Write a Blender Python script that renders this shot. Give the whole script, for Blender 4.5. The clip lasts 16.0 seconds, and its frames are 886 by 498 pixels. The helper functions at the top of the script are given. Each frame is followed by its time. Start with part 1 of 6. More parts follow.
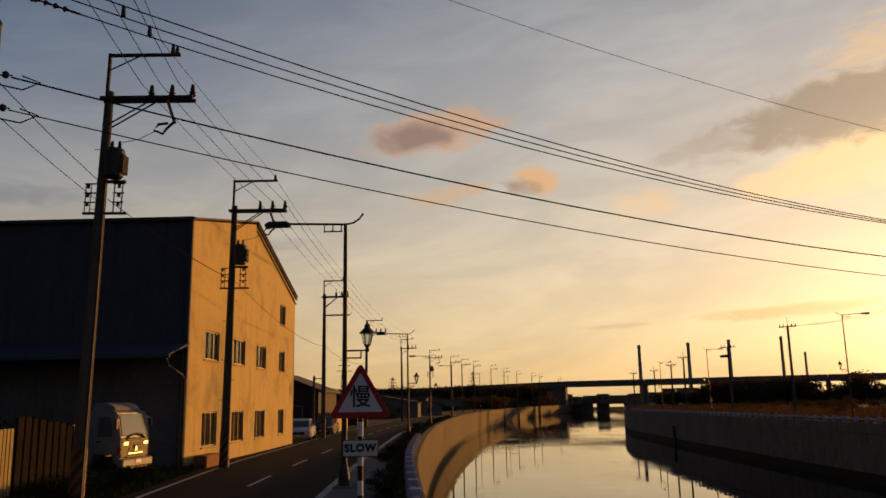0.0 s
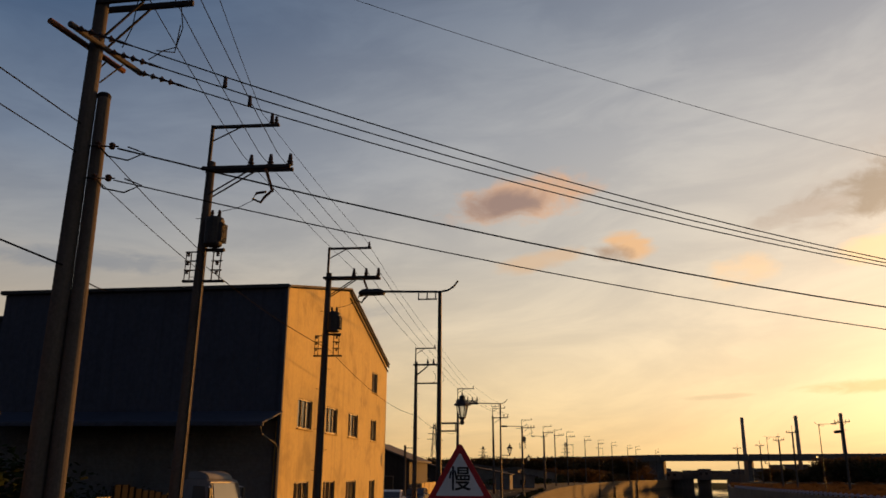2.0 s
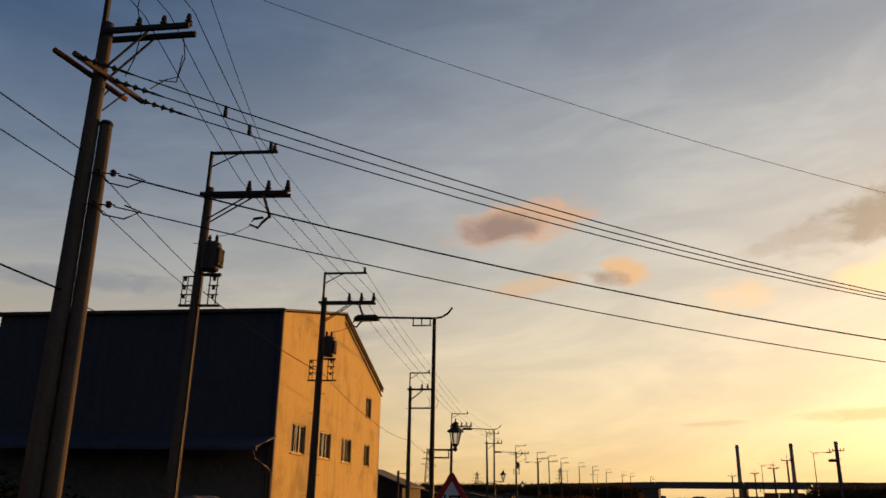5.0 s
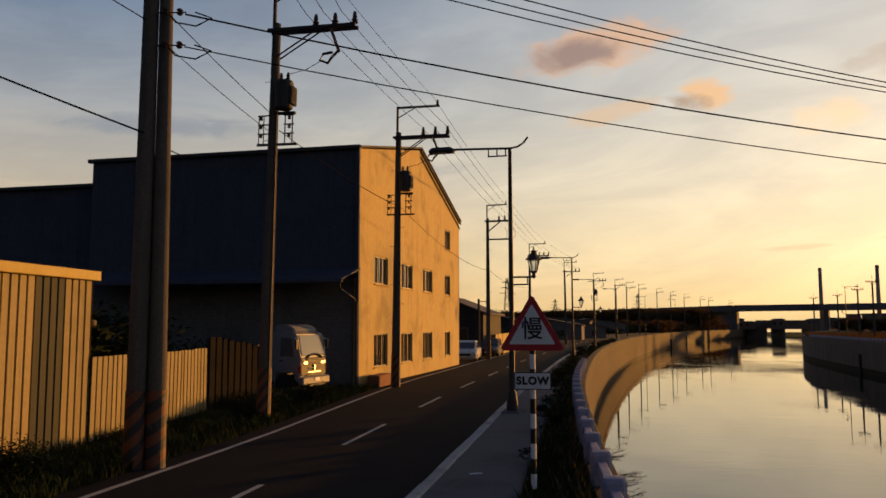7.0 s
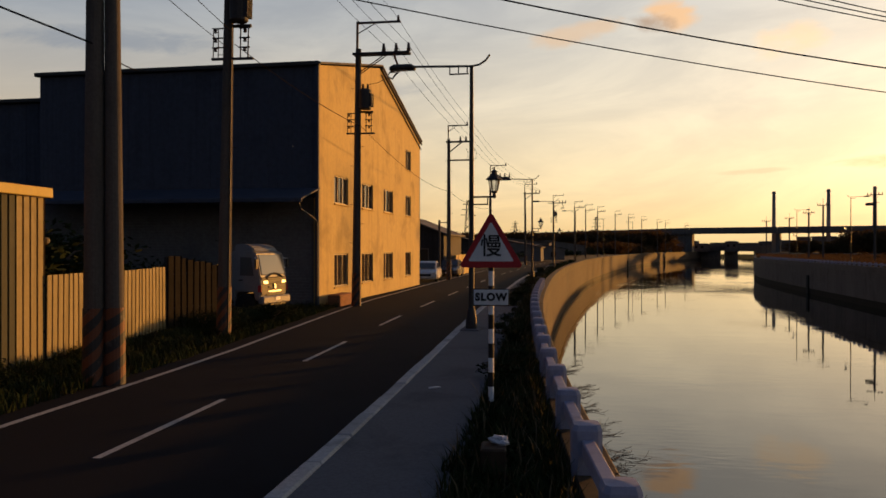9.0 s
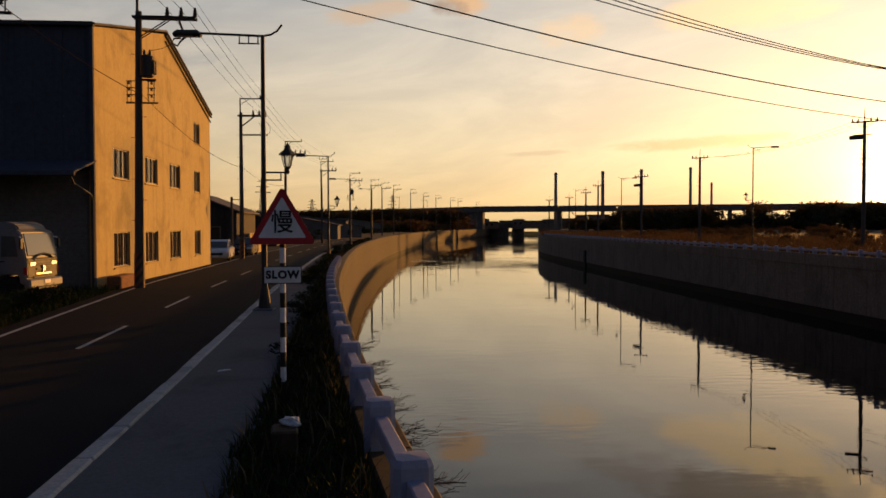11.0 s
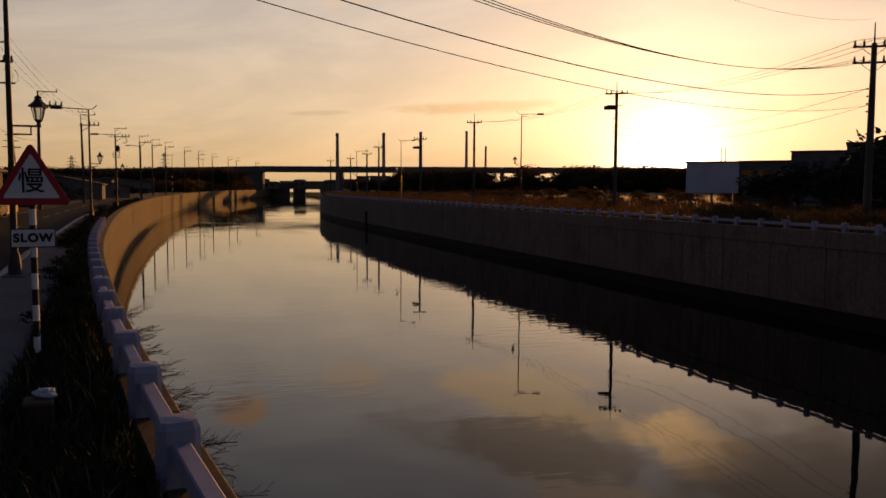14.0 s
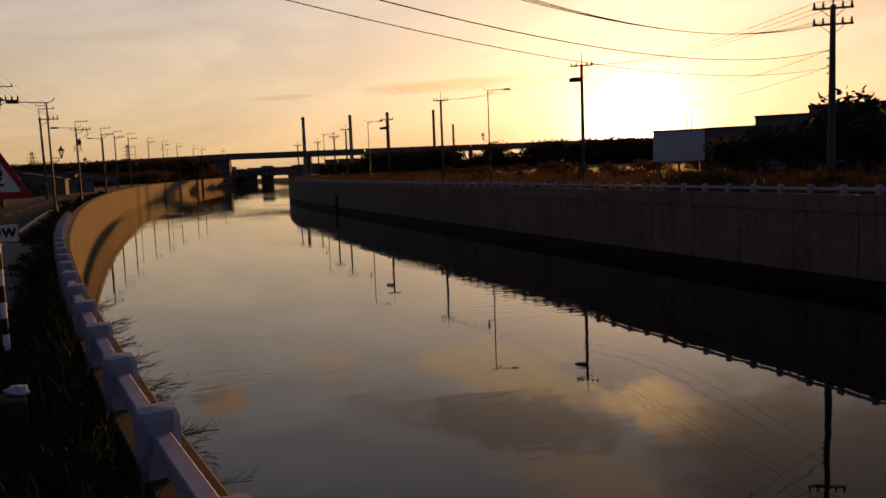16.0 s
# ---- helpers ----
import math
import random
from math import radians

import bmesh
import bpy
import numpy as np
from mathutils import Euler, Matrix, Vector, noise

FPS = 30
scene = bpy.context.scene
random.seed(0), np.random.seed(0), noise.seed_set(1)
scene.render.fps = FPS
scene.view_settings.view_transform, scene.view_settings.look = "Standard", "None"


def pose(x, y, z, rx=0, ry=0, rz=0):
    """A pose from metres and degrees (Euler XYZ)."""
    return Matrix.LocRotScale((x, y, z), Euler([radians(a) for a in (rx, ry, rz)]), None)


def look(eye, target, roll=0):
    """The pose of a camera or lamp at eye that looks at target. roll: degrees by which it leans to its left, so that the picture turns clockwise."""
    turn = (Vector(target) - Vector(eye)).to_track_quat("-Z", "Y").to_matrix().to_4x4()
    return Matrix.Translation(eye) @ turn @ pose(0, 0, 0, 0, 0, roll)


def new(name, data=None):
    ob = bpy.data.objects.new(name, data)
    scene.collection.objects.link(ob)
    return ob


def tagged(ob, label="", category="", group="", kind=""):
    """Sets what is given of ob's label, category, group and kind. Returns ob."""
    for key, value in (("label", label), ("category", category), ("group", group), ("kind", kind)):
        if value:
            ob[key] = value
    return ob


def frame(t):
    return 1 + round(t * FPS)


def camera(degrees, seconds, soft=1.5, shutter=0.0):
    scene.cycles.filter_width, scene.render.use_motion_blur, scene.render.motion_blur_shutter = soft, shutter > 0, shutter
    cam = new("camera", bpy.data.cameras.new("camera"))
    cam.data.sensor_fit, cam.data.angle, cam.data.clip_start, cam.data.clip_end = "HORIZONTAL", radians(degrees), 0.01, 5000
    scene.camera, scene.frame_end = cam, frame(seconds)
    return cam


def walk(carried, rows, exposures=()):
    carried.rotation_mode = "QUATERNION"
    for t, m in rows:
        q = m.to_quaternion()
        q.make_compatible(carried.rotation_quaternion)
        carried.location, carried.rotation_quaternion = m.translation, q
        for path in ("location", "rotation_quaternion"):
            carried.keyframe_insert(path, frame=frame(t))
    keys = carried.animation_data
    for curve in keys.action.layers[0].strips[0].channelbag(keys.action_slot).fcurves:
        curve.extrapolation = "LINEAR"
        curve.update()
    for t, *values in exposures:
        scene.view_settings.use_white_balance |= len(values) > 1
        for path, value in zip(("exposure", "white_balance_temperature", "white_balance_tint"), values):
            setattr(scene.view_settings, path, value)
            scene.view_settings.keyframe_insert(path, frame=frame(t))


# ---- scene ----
cam = camera(58.1, 16.0, soft=1.6)
PATH = [
    (0, look((0.22, -0.47, 2.235), (0.169, 1.493, 2.615), -1.0)),
    (0.5, look((0.237, -0.501, 2.279), (0.124, 1.456, 2.677), -0.5)),
    (1, look((0.135, -0.149, 2.294), (0.009, 1.803, 2.712), -1.0)),
    (1.5, look((0.068, 0.064, 2.367), (-0.115, 2.002, 2.825), -0.8)),
    (2, look((0.01, 0.155, 2.409), (-0.261, 2.061, 2.952), 0.4)),
    (2.5, look((0.009, 0.05, 2.39), (-0.358, 1.91, 3.029), 0.6)),
    (3, look((-0.008, 0.034, 2.369), (-0.417, 1.857, 3.082), 0.9)),
    (3.2, look((0.003, 0.018, 2.372), (-0.413, 1.822, 3.128), 1.0)),
    (5.3, look((0.061, -0.076, 2.446), (-0.189, 1.834, 2.983), 0.8)),
    (5.5, look((0.044, -0.072, 2.426), (-0.249, 1.845, 2.915), 1.0)),
    (6, look((0.034, 0.003, 2.386), (-0.349, 1.929, 2.766), 0.0)),
    (6.5, look((0.029, 0.023, 2.397), (-0.396, 1.958, 2.675), -0.1)),
    (7, look((0.037, 0.005, 2.387), (-0.417, 1.943, 2.579), -0.1)),
    (7.5, look((0.082, -0.124, 2.36), (-0.38, 1.819, 2.472), 0.1)),
    (8, look((0.033, -0.099, 2.328), (-0.431, 1.846, 2.361), -0.5)),
    (8.2, look((0.061, -0.092, 2.334), (-0.396, 1.855, 2.357), -0.4)),
    (10.3, look((0.032, 0.161, 2.303), (-0.03, 2.159, 2.257), 0.1)),
    (10.5, look((0.046, 0.159, 2.301), (0.038, 2.158, 2.249), 0.1)),
    (11, look((0.097, 0.186, 2.297), (0.24, 2.18, 2.238), -0.1)),
    (11.5, look((0.105, 0.149, 2.296), (0.375, 2.13, 2.244), -0.1)),
    (12, look((0.141, 0.156, 2.301), (0.545, 2.114, 2.245), 0.0)),
    (12.5, look((0.145, 0.134, 2.303), (0.668, 2.064, 2.25), 0.5)),
    (13, look((0.153, 0.087, 2.306), (0.74, 1.997, 2.239), 0.7)),
    (13.5, look((0.17, 0.047, 2.308), (0.777, 1.95, 2.218), -0.0)),
    (14, look((0.182, -0.032, 2.302), (0.853, 1.846, 2.146), 0.3)),
    (14.5, look((0.178, -0.061, 2.282), (0.85, 1.813, 2.098), -0.4)),
    (15, look((0.176, -0.057, 2.266), (0.871, 1.808, 2.072), -1.1)),
    (15.5, look((0.187, -0.028, 2.244), (0.913, 1.823, 2.028), -1.4)),
    (16, look((0.182, 0.04, 2.253), (0.915, 1.889, 2.045), -2.2)),
]
EXPOSURES = [(0.0, -0.26, 6550, 12), (1.5, -0.15, 6550, 12), (3.0, 0.04, 6600, 12), (5.5, -0.05, 6450, 10), (7.0, 0.08, 6250, 10), (8.0, 0.15, 6150, 10),
             (10.5, 0.0, 6150, 10), (11.0, -0.09, 6200, 12), (12.0, -0.33, 6250, 14), (13.0, -0.54, 6250, 20), (14.5, -0.42, 6250, 21), (16.0, -0.37, 6250, 21)]
walk(cam, PATH, EXPOSURES)

# ---- light: a sun just over the horizon and a hazy evening sky ----
SUN_AZ, SUN_EL = -35.5, 4.0          # degrees; azimuth counted to the left of +y
SUN_DIR = Vector((-math.sin(radians(SUN_AZ)) * math.cos(radians(SUN_EL)),
                  math.cos(radians(SUN_AZ)) * math.cos(radians(SUN_EL)), math.sin(radians(SUN_EL))))
sun = new("sun", bpy.data.lights.new("sun", "SUN"))
sun.data.energy, sun.data.angle, sun.data.color = 4.6, radians(0.9), (1.0, 0.42, 0.075)
sun.matrix_world = look(SUN_DIR * 200, (0, 0, 0))
tagged(sun, kind="structure")


class Nodes:
    """Short calls for building a node tree."""

    def __init__(self, tree):
        self.tree = tree

    def add(self, kind, **sets):
        n = self.tree.nodes.new(kind)
        for k, v in sets.items():
            setattr(n, k, v)
        return n

    def put(self, socket, value):
        if isinstance(value, bpy.types.NodeSocket):
            self.tree.links.new(value, socket)
        elif value is not None:
            socket.default_value = value

    def math(self, op, a, b=None, c=None, clamp=False):
        n = self.add("ShaderNodeMath", operation=op, use_clamp=clamp)
        for s, v in zip(n.inputs, (a, b, c)):
            self.put(s, v)
        return n.outputs[0]

    def ramp(self, fac, stops, mode="LINEAR"):
        n = self.add("ShaderNodeValToRGB")
        n.color_ramp.interpolation = mode
        els = n.color_ramp.elements
        while len(els) < len(stops):
            els.new(0.5)
        for e, (p, col) in zip(els, stops):
            e.position, e.color = p, (*col, 1)
        self.put(n.inputs[0], fac)
        return n.outputs[0]

    def mix(self, fac, a, b, blend="MIX"):
        n = self.add("ShaderNodeMix", data_type="RGBA", blend_type=blend)
        self.put(n.inputs[0], fac)
        for s, v in ((n.inputs[6], a), (n.inputs[7], b)):
            self.put(s, (*v, 1) if isinstance(v, tuple) and len(v) == 3 else v)
        return n.outputs[2]

    def noise(self, vec, scale, detail=4.0, rough=0.55, distort=0.0):
        n = self.add("ShaderNodeTexNoise")
        self.put(n.inputs["Vector"], vec)
        n.inputs["Scale"].default_value, n.inputs["Detail"].default_value = scale, detail
        n.inputs["Roughness"].default_value, n.inputs["Distortion"].default_value = rough, distort
        return n.outputs[0]

    def span(self, v, a, b, c=0.0, d=1.0):
        n = self.add("ShaderNodeMapRange", interpolation_type="SMOOTHSTEP")
        for s, x in zip(n.inputs, (v, a, b, c, d)):
            self.put(s, x)
        return n.outputs[0]


world = bpy.data.worlds.new("evening_sky")
scene.world = world
world.use_nodes = True
world.node_tree.nodes.clear()
W = Nodes(world.node_tree)
way = W.add("ShaderNodeTexCoord").outputs["Generated"]
xyz = W.add("ShaderNodeSeparateXYZ")
W.put(xyz.inputs[0], way)
sky = W.add("ShaderNodeTexSky", sky_type="NISHITA", sun_disc=False, sun_elevation=radians(SUN_EL),
            sun_rotation=radians(-SUN_AZ), dust_density=3.0, air_density=1.2)
elev = W.math("MULTIPLY", W.math("ARCSINE", xyz.outputs[2]), 180 / math.pi)
azim = W.math("MULTIPLY", W.math("ARCTAN2", W.math("MULTIPLY", xyz.outputs[0], -1.0), xyz.outputs[1]), 180 / math.pi)
dot = W.add("ShaderNodeVectorMath", operation="DOT_PRODUCT")
W.put(dot.inputs[0], way)
dot.inputs[1].default_value = (SUN_DIR - Vector((0, 0, 0.0419))).normalized()
off = W.math("MULTIPLY", W.math("ARCCOSINE", W.math("MINIMUM", dot.outputs["Value"], 1.0)), 180 / math.pi)
height = W.math("DIVIDE", elev, 50.0, clamp=True)
# thin veil of high cloud: one colour scale towards the sun, one away from it
toward = W.ramp(height, [(0.0, (0.85, 0.58, 0.235)), (0.09, (0.85, 0.67, 0.395)), (0.2, (0.74, 0.63, 0.46)), (0.32, (0.57, 0.53, 0.46)),
                         (0.46, (0.46, 0.46, 0.45)), (0.64, (0.27, 0.30, 0.345)), (1.0, (0.06, 0.09, 0.16))])
away = W.ramp(height, [(0.0, (0.70, 0.42, 0.17)), (0.09, (0.64, 0.46, 0.25)), (0.2, (0.49, 0.42, 0.33)), (0.3, (0.305, 0.315, 0.33)),
                       (0.42, (0.15, 0.195, 0.275)), (0.6, (0.046, 0.092, 0.182)), (1.0, (0.012, 0.03, 0.085))])
behind = W.ramp(height, [(0.0, (0.06, 0.055, 0.07)), (0.15, (0.06, 0.06, 0.085)), (0.4, (0.035, 0.05, 0.10)), (1.0, (0.012, 0.03, 0.085))])
veil = W.mix(W.span(off, 22.0, 78.0), toward, away)
veil = W.mix(W.span(off, 82.0, 118.0), veil, behind)
# streaks drawn out along the horizon
flat = W.add("ShaderNodeCombineXYZ")
W.put(flat.inputs[0], W.math("MULTIPLY", azim, 0.045))
W.put(flat.inputs[1], W.math("MULTIPLY", W.math("ADD", elev, W.math("MULTIPLY", azim, 0.10)), 0.16))
streak = W.noise(flat.outputs[0], 1.6, 7.0, 0.6, 0.5)
veil = W.mix(W.span(streak, 0.36, 0.68), W.mix(1.0, veil, (0.88, 0.88, 0.90), "MULTIPLY"), W.mix(1.0, veil, (1.10, 1.08, 1.05), "MULTIPLY"))
billow = W.noise(flat.outputs[0], 6.5, 9.0, 0.66, 0.6)
puffs = W.add("ShaderNodeCombineXYZ")
W.put(puffs.inputs[0], W.math("MULTIPLY", azim, 0.20))
W.put(puffs.inputs[1], W.math("MULTIPLY", elev, 0.38))
puff = W.noise(puffs.outputs[0], 1.7, 8.0, 0.6, 0.35)


def cloud(sky_in, az, el, wide, tall, lean, colour, strength, ragged=None, soft=1.35):
    """A small cloud of its own in the sky, ragged by noise."""
    u = W.math("SUBTRACT", azim, az)
    v = W.math("ADD", W.math("SUBTRACT", elev, el), W.math("MULTIPLY", u, lean))
    d = W.math("ADD", W.math("POWER", W.math("ABSOLUTE", W.math("DIVIDE", u, wide)), 2.0),
               W.math("POWER", W.math("ABSOLUTE", W.math("DIVIDE", v, tall)), 2.0))
    d = W.math("ADD", d, W.math("MULTIPLY", W.math("SUBTRACT", billow if ragged is None else puff, 0.5), ragged or 3.3))
    return W.mix(W.span(d, 1.35, 1.35 - soft, 0.0, strength), sky_in, colour)


veil = cloud(veil, 1.8, 19.3, 5.8, 1.7, 0.16, (0.66, 0.37, 0.21), 0.9, 3.0, 1.3)
veil = cloud(veil, 3.5, 18.9, 3.7, 1.15, 0.10, (0.27, 0.17, 0.145), 0.95, 2.4, 1.4)
veil = cloud(veil, 1.0, 14.8, 3.4, 0.75, 0.16, (0.64, 0.42, 0.25), 0.75, 3.0, 1.2)
veil = cloud(veil, -5.4, 15.6, 2.0, 1.05, -0.14, (0.78, 0.43, 0.19), 0.9, 3.4, 1.3)
veil = cloud(veil, -4.4, 15.2, 1.6, 0.7, -0.10, (0.33, 0.21, 0.145), 0.9, 3.0, 1.4)
veil = cloud(veil, -24.0, 18.6, 8.5, 2.7, 0.28, (0.40, 0.34, 0.30), 0.7, 4.2, 1.9)
veil = cloud(veil, -17.0, 16.9, 4.0, 0.7, 0.18, (0.40, 0.33, 0.28), 0.7)
veil = cloud(veil, -28.0, 16.0, 5.5, 1.3, 0.15, (1.05, 0.70, 0.30), 0.85)
veil = cloud(veil, -33.0, 22.5, 8.0, 2.5, 0.20, (0.85, 0.52, 0.24), 0.6)
veil = cloud(veil, -13.2, 13.4, 2.4, 1.1, 0.10, (0.92, 0.58, 0.29), 0.6, 3.2, 1.4)
veil = cloud(veil, -23.5, 14.1, 4.6, 1.1, 0.06, (1.0, 0.66, 0.32), 0.75, 2.6, 1.0)
veil = cloud(veil, -36.8, 17.3, 5.0, 1.9, 0.14, (1.9, 1.15, 0.45), 0.95, 3.6, 1.3)
veil = cloud(veil, -27.0, 18.3, 8.0, 2.2, 0.10, (0.24, 0.19, 0.15), 0.85, 3.0, 1.0)
# Unseen dark cloud, added to darken its mirror image in the water.
veil = cloud(veil, -48.0, 21.0, 12.0, 6.5, 0.05, (0.10, 0.085, 0.085), 0.95, 1.3, 1.1)
veil = cloud(veil, -26.5, 13.6, 4.2, 1.0, 0.05, (0.95, 0.68, 0.36), 0.7)
veil = cloud(veil, -10.8, 5.1, 2.2, 0.2, 0.04, (0.52, 0.41, 0.26), 0.5)
veil = cloud(veil, -22.0, 5.6, 6.0, 0.5, 0.03, (0.56, 0.41, 0.21), 0.8)
veil = cloud(veil, -47.0, 8.5, 6.0, 0.9, 0.10, (0.60, 0.47, 0.30), 0.7)
veil = cloud(veil, -44.0, 5.5, 5.0, 0.5, 0.05, (0.70, 0.52, 0.28), 0.6)
veil = cloud(veil, 16.0, 11.0, 6.0, 0.7, 0.05, (0.30, 0.29, 0.29), 0.5)
veil = cloud(veil, 33.0, 13.5, 7.0, 0.8, 0.05, (0.20, 0.22, 0.26), 0.6)
# the sun's own glare through the haze
glow = W.math("ADD", W.math("MULTIPLY", W.math("POWER", math.e, W.math("DIVIDE", off, -1.1)), 14.0),
              W.math("ADD", W.math("MULTIPLY", W.math("POWER", math.e, W.math("DIVIDE", off, -4.2)), 1.35),
                     W.math("MULTIPLY", W.math("POWER", math.e, W.math("DIVIDE", off, -14.0)), 0.27)))
gray = W.add("ShaderNodeCombineColor")
for s in gray.inputs:
    W.put(s, glow)
veil = W.mix(1.0, veil, W.mix(1.0, gray.outputs[0], (1.0, 0.88, 0.64), "MULTIPLY"), "ADD")
total = W.mix(1.0, veil, W.mix(1.0, sky.outputs[0], (0.03, 0.03, 0.03), "MULTIPLY"), "ADD")
back = W.add("ShaderNodeBackground")
W.put(back.inputs[0], total)
back.inputs[1].default_value = 1.0
W.put(W.add("ShaderNodeOutputWorld").inputs[0], back.outputs[0])

# ---- materials ----


def surface(name, colour, rough=0.8, var=0.25, grain=30.0, stain=1.2, stain_dark=0.35, bump=0.15, metal=0.0, streaks=0.0, by_piece=0.0, spec=0.22):
    """A weathered surface: fine grain, broad stains, optional runs of dirt down the face and tint from piece to piece."""
    m = bpy.data.materials.new(name)
    m.use_nodes = True
    m.node_tree.nodes.clear()
    N = Nodes(m.node_tree)
    place = N.add("ShaderNodeNewGeometry").outputs["Position"]
    fine, broad = N.noise(place, grain, 6.0, 0.65), N.noise(place, stain, 5.0, 0.6, 0.4)
    c = N.mix(N.span(fine, 0.3, 0.7), tuple(x * (1 - var) for x in colour), tuple(min(1.0, x * (1 + var)) for x in colour))
    c = N.mix(N.span(broad, 0.48, 0.72, 0.0, stain_dark), c, tuple(x * 0.35 for x in colour))
    if streaks:
        scale = N.add("ShaderNodeVectorMath", operation="MULTIPLY")
        N.put(scale.inputs[0], place)
        scale.inputs[1].default_value = (3.0, 3.0, 0.16)
        run = N.noise(scale.outputs[0], 1.3, 6.0, 0.62)
        c = N.mix(N.span(run, 0.46, 0.7, 0.0, streaks), c, tuple(x * 0.3 for x in colour))
    if by_piece:
        r = N.add("ShaderNodeObjectInfo").outputs["Random"]
        c = N.mix(N.math("MULTIPLY", r, by_piece), c, tuple(x * 0.5 for x in colour))
    b = N.add("ShaderNodeBsdfPrincipled")
    N.put(b.inputs["Base Color"], c)
    N.put(b.inputs["Roughness"], N.span(fine, 0.2, 0.8, max(rough - 0.1, 0.02), min(rough + 0.1, 1.0)))
    b.inputs["Metallic"].default_value = metal
    b.inputs["Specular IOR Level"].default_value = spec
    if bump:
        bp = N.add("ShaderNodeBump")
        bp.inputs["Strength"].default_value, bp.inputs["Distance"].default_value = bump, 0.02
        N.put(bp.inputs["Height"], fine)
        N.put(b.inputs["Normal"], bp.outputs[0])
    N.put(N.add("ShaderNodeOutputMaterial").inputs[0], b.outputs[0])
    return m


ASPHALT = surface("asphalt", (0.015, 0.015, 0.017), 0.95, 0.35, 60, 0.5, 0.4, 0.3, spec=0.04)
CONCRETE = surface("footway_concrete", (0.11, 0.11, 0.12), 0.95, 0.15, 25, 0.7, 0.45, 0.2, spec=0.06)
KERB = surface("kerb_concrete", (0.36, 0.36, 0.36), 0.9, 0.15, 25, 1.8, 0.6, 0.2, by_piece=0.4, spec=0.1)
PAINT_LINE = surface("road_paint", (0.38, 0.37, 0.34), 0.8, 0.3, 30, 2.5, 0.6, 0.1)
SOIL = surface("soil", (0.03, 0.027, 0.018), 0.95, 0.35, 4, 0.25, 0.5, 0.4, spec=0.1)
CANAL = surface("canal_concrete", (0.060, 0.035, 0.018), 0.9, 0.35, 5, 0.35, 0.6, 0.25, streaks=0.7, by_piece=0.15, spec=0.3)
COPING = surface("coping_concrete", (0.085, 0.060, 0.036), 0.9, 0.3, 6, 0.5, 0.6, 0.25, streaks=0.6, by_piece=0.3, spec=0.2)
# East wall: greyer concrete, its tone also raised to stand in for sun glare.
CANAL_GREY_GLARE = surface("grey_canal_concrete_glare", (0.16, 0.125, 0.105), 0.9, 0.25, 5, 0.4, 0.5, 0.25, streaks=0.45, by_piece=0.3, spec=0.2)
SLIME = surface("wet_algae_concrete", (0.022, 0.016, 0.011), 0.8, 0.3, 6, 0.8, 0.4, 0.2, spec=0.08)
RAIL = surface("painted_rail_concrete", (0.30, 0.305, 0.40), 0.75, 0.08, 20, 2.2, 0.30, 0.12, streaks=0.2, by_piece=0.15)
PLASTER = surface("yellow_cream_plaster", (0.52, 0.38, 0.14), 0.85, 0.08, 6, 0.55, 0.5, 0.08, streaks=0.2)
SHEET = surface("blue_grey_sheet", (0.066, 0.074, 0.098), 0.7, 0.12, 5, 0.5, 0.25, 0.04, streaks=0.2, by_piece=0.1, spec=0.06)
SHUTTER = surface("grey_shutter", (0.14, 0.14, 0.145), 0.7, 0.15, 8, 0.8, 0.3, 0.05, spec=0.1)
ROOFING = surface("metal_roofing", (0.10, 0.09, 0.085), 0.8, 0.15, 8, 0.6, 0.3, 0.05, spec=0.15)
FENCE = surface("cream_sheet_fence", (0.28, 0.22, 0.105), 0.6, 0.12, 9, 0.8, 0.45, 0.06, streaks=0.6, by_piece=0.4, spec=0.12)
FENCE_GREY = surface("grey_green_sheet_fence", (0.055, 0.058, 0.046), 0.6, 0.12, 9, 0.8, 0.4, 0.06, streaks=0.35, spec=0.05)
FASCIA = surface("yellow_sheet_fascia", (0.40, 0.29, 0.06), 0.6, 0.08, 6, 0.9, 0.3, 0.04)
# Darkened brown: the gate's turn away from the sun is in this colour.
GATE_SHADED = surface("shaded_brown_sheet_gate", (0.045, 0.036, 0.022), 0.95, 0.15, 9, 0.8, 0.4, 0.06, streaks=0.35, spec=0.02)
POLE = surface("pole_concrete", (0.095, 0.084, 0.074), 0.9, 0.14, 18, 0.9, 0.35, 0.15, streaks=0.3, spec=0.1)
STEEL = surface("dark_steel", (0.045, 0.042, 0.04), 0.6, 0.25, 20, 2, 0.3, 0.05, metal=0.1)
GALV = surface("galvanised_steel", (0.05, 0.047, 0.046), 0.7, 0.2, 18, 2, 0.3, 0.05, metal=0.2, spec=0.1)
RUST = surface("rusty_steel", (0.20, 0.085, 0.04), 0.85, 0.35, 14, 2, 0.4, 0.2)
CERAMIC = surface("dark_porcelain", (0.05, 0.035, 0.03), 0.25, 0.15, 20, 3, 0.1, 0.0)
WIRE = surface("cable", (0.018, 0.017, 0.016), 0.95, 0.2, 10, 2, 0.2, 0.0, spec=0.0)
FRAME = surface("window_frame", (0.16, 0.13, 0.10), 0.5, 0.15, 15, 2, 0.2, 0.05, metal=0.3)
DARK = surface("dark_inside", (0.02, 0.02, 0.02), 0.9, 0.2, 5, 1, 0.2, 0.0)
WHITE = surface("white_enamel", (0.72, 0.72, 0.72), 0.45, 0.05, 12, 3, 0.15, 0.03)
# White lorry paint set to grey: shade on the cab is in the colour.
TRUCK_WHITE_SHADED = surface("truck_white_shaded", (0.20, 0.20, 0.205), 0.5, 0.05, 12, 2, 0.2, 0.0)
